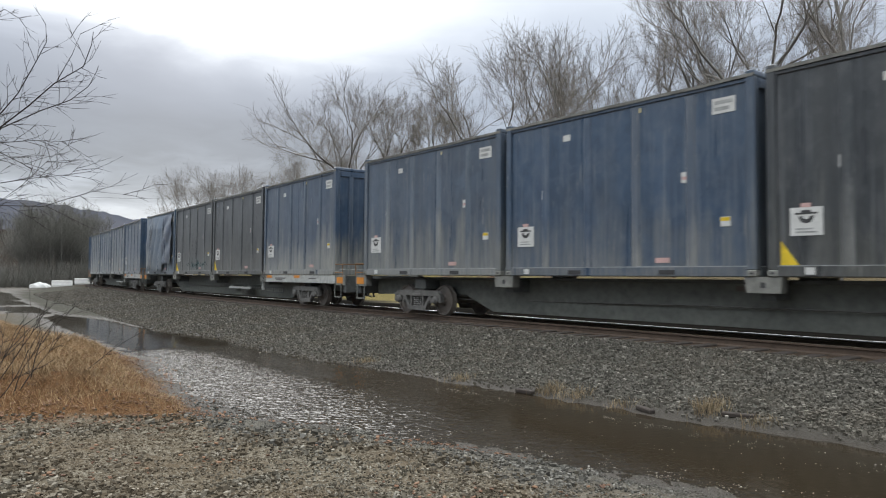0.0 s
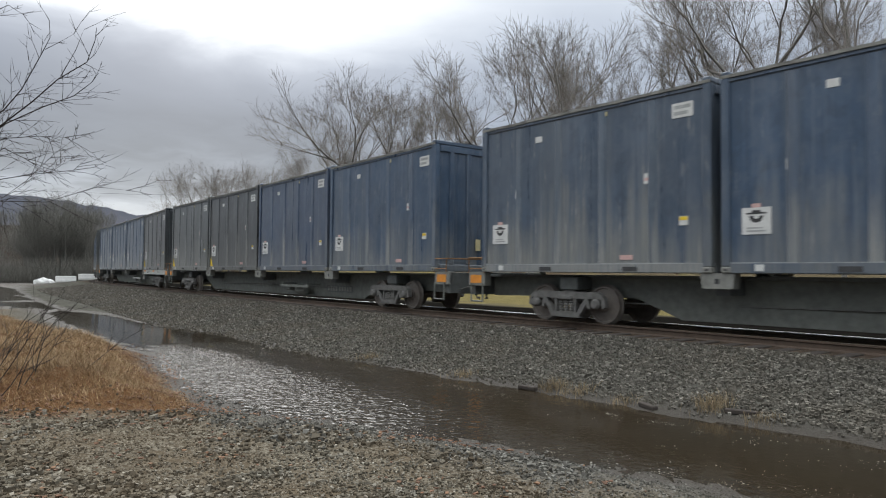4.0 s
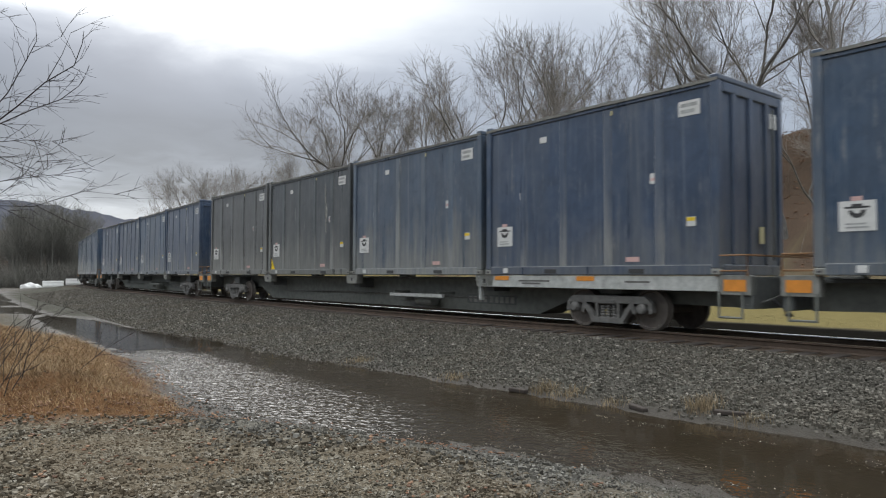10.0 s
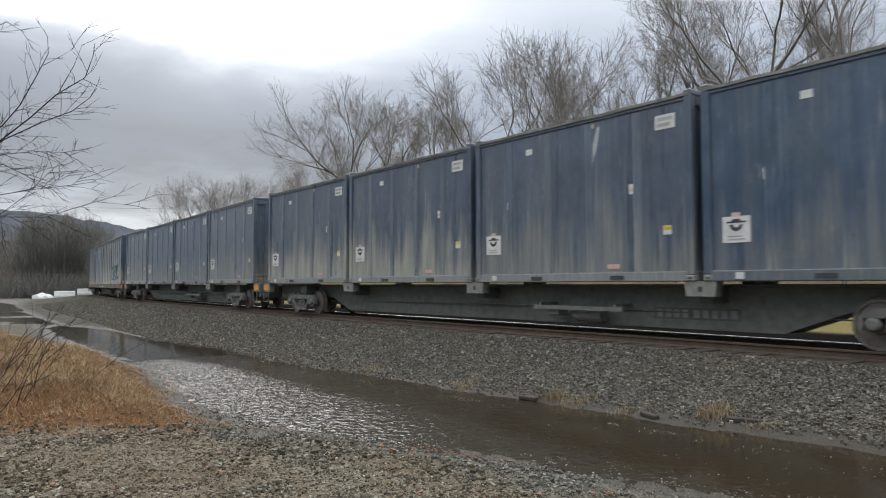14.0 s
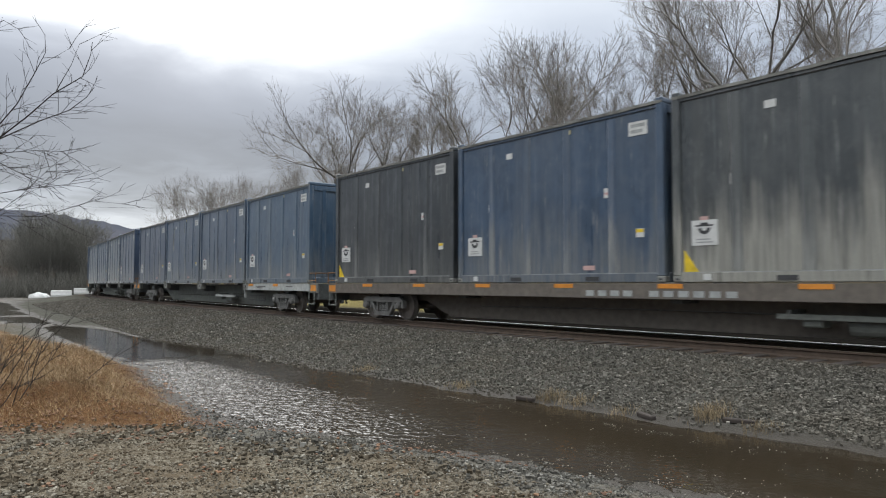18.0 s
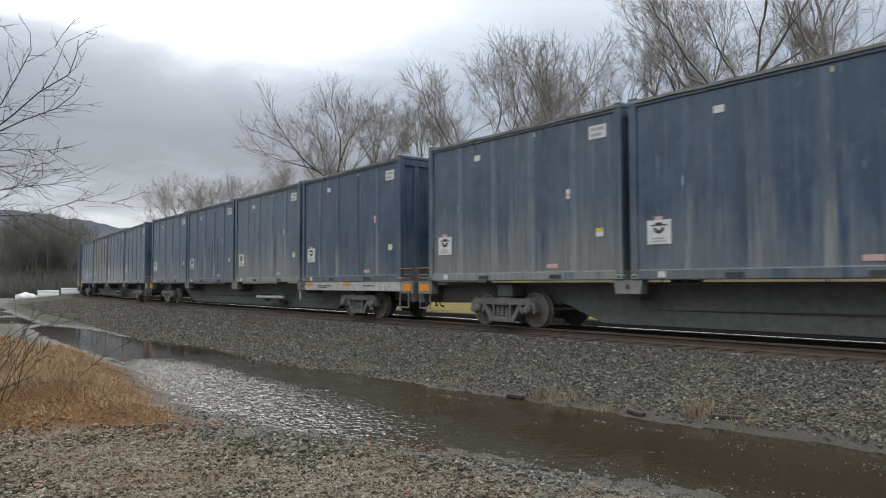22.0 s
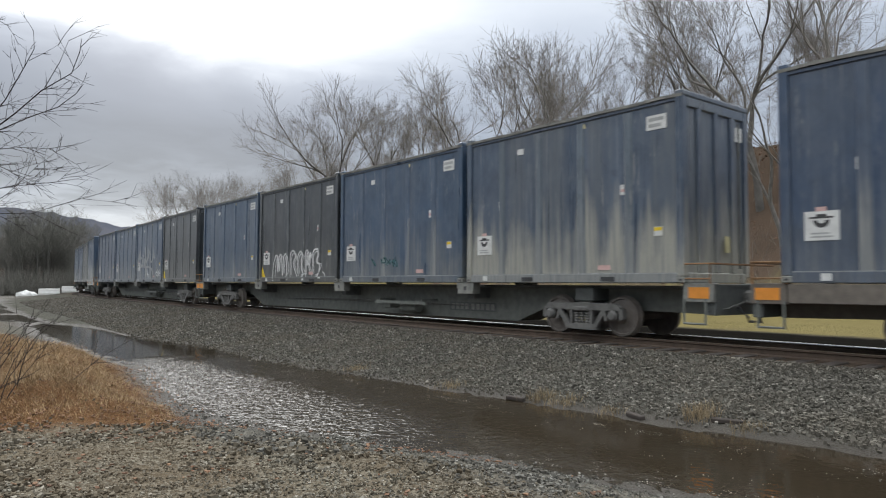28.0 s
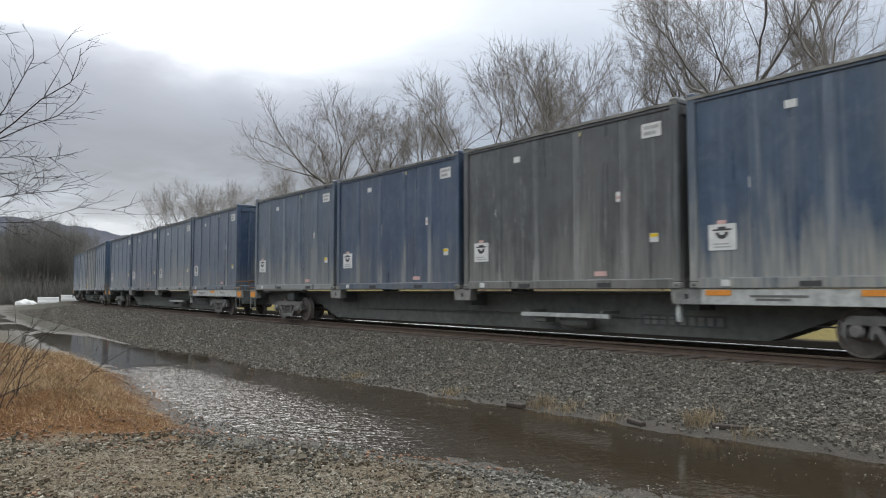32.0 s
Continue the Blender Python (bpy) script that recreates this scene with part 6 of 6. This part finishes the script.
# ---- the shrub and tree beside the camera ----
def near_tree():
    rng = random.Random(77)
    root = tagged(new("bare_tree"), "bare dark tree reaching thin twigs over the gravel", "tree")
    wood, twigs = Soup(), Soup()
    base = Vector((-7.3, 8.4, ground_at(-7.3, 8.4) - 0.1))
    trunk = [base, base + Vector((0.1, 0.0, 1.2)), base + Vector((0.25, 0.1, 2.6)), base + Vector((0.35, 0.2, 4.2)), base + Vector((0.3, 0.3, 6.2))]
    wood.limb(trunk, [0.11, 0.10, 0.085, 0.06, 0.03], 8)

    def branch(p, ends, r, dense):
        pts = [Vector(p)] + [Vector(e) for e in ends]
        wood.limb(pts, [r * (1 - 0.75 * i / (len(pts) - 1)) for i in range(len(pts))], 5)
        for i in range(len(pts) - 1):
            for _ in range(max(1, int((pts[i + 1] - pts[i]).length * 9 * dense)) if i else 0):
                t = rng.random()
                at = pts[i].lerp(pts[i + 1], t)
                way = (pts[i + 1] - pts[i]).normalized()
                side = way.orthogonal().normalized()
                side.rotate(Matrix.Rotation(rng.uniform(0, 6.283), 3, way))
                a = rng.uniform(0.4, 1.0)
                d = way * math.cos(a) + side * math.sin(a)
                grow(rng, twigs, twigs, at, d, rng.uniform(0.15, 0.50), 0.0044, 4, 5, 0.7, 0.06, (3, 3, 3, 3, 3))

    branch(trunk[3], [(-5.99, 8.60, 3.26), (-5.53, 8.54, 3.61), (-5.29, 8.48, 3.84), (-5.03, 8.42, 4.24), (-4.88, 8.36, 4.45), (-4.86, 8.30, 4.65)], 0.011, 1.0)
    branch((-4.93, 8.35, 4.30), [(-4.74, 8.32, 4.38), (-4.53, 8.30, 4.49)], 0.004, 0.5)
    branch(trunk[2], [(-6.13, 8.70, 3.07), (-5.58, 8.62, 3.45), (-5.19, 8.53, 3.69), (-4.82, 8.45, 3.96), (-4.42, 8.37, 4.15), (-4.28, 8.28, 4.39), (-4.22, 8.20, 4.52)], 0.013, 1.0)
    branch((-4.76, 8.40, 3.98), [(-4.61, 8.45, 4.32), (-4.54, 8.50, 4.60)], 0.006, 0.6)
    branch(trunk[2], [(-6.20, 8.80, 3.09), (-5.72, 8.84, 3.48), (-5.24, 8.88, 3.72), (-4.88, 8.92, 3.87), (-4.67, 8.96, 4.06), (-4.60, 9.00, 4.20)], 0.012, 1.0)
    branch(trunk[2], [(-5.92, 8.50, 3.04), (-5.59, 8.63, 3.25), (-5.24, 8.77, 3.31), (-4.92, 8.90, 3.32)], 0.009, 1.6)
    branch(trunk[2], [(-5.78, 8.30, 2.87), (-5.42, 8.38, 3.08), (-5.19, 8.45, 2.96), (-4.96, 8.53, 2.80), (-4.79, 8.60, 2.98)], 0.008, 1.6)
    branch(trunk[1], [(-5.99, 8.60, 2.60), (-5.60, 8.65, 2.74), (-5.23, 8.70, 2.81), (-4.76, 8.75, 2.87), (-4.60, 8.80, 3.05)], 0.008, 1.2)
    branch(trunk[1], [(-6.12, 8.80, 2.44), (-5.75, 8.88, 2.48), (-5.21, 8.96, 2.48), (-4.91, 9.04, 2.60), (-4.64, 9.12, 2.70), (-4.26, 9.20, 2.67)], 0.007, 0.9)
    branch(trunk[3], [(-5.78, 8.30, 4.63), (-5.35, 8.27, 4.82), (-5.19, 8.23, 4.72), (-5.07, 8.20, 4.66)], 0.007, 0.8)
    branch(trunk[1], [(-5.78, 8.30, 2.80), (-5.44, 8.40, 2.47), (-5.22, 8.50, 2.69), (-4.93, 8.60, 3.05), (-4.71, 8.70, 3.28)], 0.007, 1.2)
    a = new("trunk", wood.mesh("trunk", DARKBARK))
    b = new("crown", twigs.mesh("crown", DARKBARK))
    a.parent = b.parent = root
    root.location.x = -0.1


def shrub():
    rng = random.Random(9)
    root = tagged(new("shrub"), "leafless brown shrub in dry grass", "shrub")
    for k in range(10):
        sp = Soup()
        x, y = rng.uniform(-6.2, -4.9), rng.uniform(7.9, 9.6)
        z = ground_at(x, y)
        d = Vector((rng.uniform(-0.2, 0.9), rng.uniform(-0.3, 0.3), 1.0))
        grow(rng, sp, sp, Vector((x, y, z - 0.03)), d, rng.uniform(0.6, 1.15), 0.008, 3, 5, 0.6, 0.02, (3, 3, 3, 4, 3))
        ob = new("stem", sp.mesh("stem", DARKBARK))
        ob.parent = root


# ---- far things ----
def barriers():
    """White blocks and a slumped bag along the edge of the gravel lot."""
    ax, ay = -57.0, 91.0
    d = Vector((1.0, 0.55, 0)).normalized()
    rng = random.Random(4)
    at = 0.0
    for k, ln in enumerate((2.6, 2.9, 2.6)):
        bm = bmesh.new()
        prism(bm, [(-0.42, 0.0), (-0.42, 0.25), (-0.30, 0.55), (-0.26, 0.80), (-0.18, 0.86), (0.18, 0.86), (0.26, 0.80), (0.30, 0.55), (0.42, 0.25), (0.42, 0.0)], -ln / 2 + 0.05, ln / 2 - 0.05)
        bmesh.ops.bevel(bm, geom=bm.edges[:], offset=0.03, segments=1, affect="EDGES")
        me = bpy.data.meshes.new("barrier")
        bm.to_mesh(me)
        bm.free()
        me.materials.append(CONCRETE)
        p = Vector((ax, ay, 0)) + d * (at + ln / 2 + 3.8)
        ob = tagged(new("barrier", me), "white painted concrete barrier on a gravel lot", "barrier", group="white barriers")
        ob.matrix_basis = Matrix.Translation((p.x, p.y, ground_at(p.x, p.y) - 0.08)) @ Matrix.Rotation(math.atan2(d.y, d.x) - math.pi / 2, 4, "Z")
        at += ln + 0.12
    bm = bmesh.new()
    bmesh.ops.create_icosphere(bm, subdivisions=3, radius=1.0)
    for v in bm.verts:
        n = v.co.normalized()
        v.co = Vector((n.x * 1.4, n.y * 0.7, max(n.z, -0.1) * 0.75)) * (1 + 0.18 * math.sin(n.x * 7 + 2 * n.z) * math.cos(n.y * 5))
    me = bpy.data.meshes.new("white_bag")
    bm.to_mesh(me)
    bm.free()
    me.materials.append(CONCRETE)
    p = Vector((ax, ay, 0)) + d * 2.5
    ob = tagged(new("white_bag", me), "slumped white bulk bag on the gravel", "bag")
    ob.matrix_basis = Matrix.Translation((p.x, p.y, ground_at(p.x, p.y)))


def house():
    root = tagged(new("house"), "tan single-storey house with a chimney above the bank", "house")
    wall = plain("house_siding", (0.27, 0.235, 0.165), 0.8, var=0.12)
    roof = plain("house_roof", (0.12, 0.11, 0.10), 0.9)
    glass = Mat("house_glass", 0.1)
    glass.color((0.08, 0.09, 0.10))
    bm = bmesh.new()
    prism(bm, [(-3.8, 0), (3.8, 0), (3.8, 2.7), (0, 3.7), (-3.8, 2.7)], -3.5, 3.5)
    part("wall", bm, wall, root)
    for sx in (-1, 1):
        bm = prism(bmesh.new(), [(sx * 4.2, 2.6), (0, 3.75), (0, 3.9), (sx * 4.25, 2.75)], -3.9, 3.9)
        part("roof", bm, roof, root)
    ch = part("chimney", boxed(-3.4, -2.4, -1.6, -0.6, 2.7, 4.6, bevel=0.03), wall, root, "tan chimney with a dark pot")
    part("pot", boxed(-3.15, -2.65, -1.35, -0.85, 4.6, 5.1, bevel=0.05), CAST, ch)
    for x in (-2.3, 0.0, 2.3):
        for z in (0.9,):
            w = part("window", boxed(x - 0.5, x + 0.5, -3.56, -3.49, z, z + 1.3), WHITE, root)
            part("pane", boxed(x - 0.42, x + 0.42, -3.575, -3.555, z + 0.08, z + 1.22), glass.mat, w)
    x, y, h = on_line(17.0, 42.0)
    root.matrix_basis = Matrix.Translation((x, y, ground_at(x, y) - 0.25)) @ Matrix.Rotation(h - math.pi / 2, 4, "Z")


def wire():
    """A power cable that crosses above the far end of the train."""
    pts = []
    for i in range(25):
        t = i / 24
        x, y = -95 + 80 * t, 150 + 25 * t
        pts.append((x, y, 19.0 - 5 * t * (1 - t) + 3.5 * t))
    bm = tube(bmesh.new(), pts, 0.03, 4)
    me = bpy.data.meshes.new("power_cable")
    bm.to_mesh(me)
    bm.free()
    me.materials.append(BLACK)
    tagged(new("power_cable", me), "thin black overhead power cable", "cable", kind="structure")


plant_bank()
far_woods()
undergrowth()
mountain()
near_tree()
shrub()
barriers()
house()
wire()
grass_mound()
bank_weeds()
floating_bits()
far_grass()
scatter_stones()


def motions():
    """The train rolls by at a steady speed; its wheelsets turn."""
    for ob, front, place in RIDERS:
        # the slack between the cars holds the train back a little once
        walk(ob, [(t, car_pose(front + (0.28 if t == 30.0 else 0.0), t) @ place) for t in sorted([0.8 * k for k in range(41)] + [29.8, 30.0, 30.2])])
    # the ripples drift slowly along the ditch
    walk(water, [(t, Matrix.Translation((-0.22 * t * math.sin(THETA), 0.22 * t * math.cos(THETA), WATER_Z))) for t in (0, 16, 32)])
    turn = SPEED / FPS / 0.425
    first = {}
    for ob, front, place in RIDERS:
        for w in [o for o in ob.children_recursive if o.name.startswith("wheelset")]:
            key = round(w.matrix_basis.translation.x, 2)
            if key not in first:
                home = w.matrix_basis.copy()
                walk(w, [(k / FPS, home @ Matrix.Rotation(turn * k, 4, "Y")) for k in range(961)])
                first[key] = w
            else:
                w.rotation_mode = "QUATERNION"
                keys = w.animation_data_create()
                keys.action = first[key].animation_data.action
                keys.action_slot = first[key].animation_data.action_slot


motions()
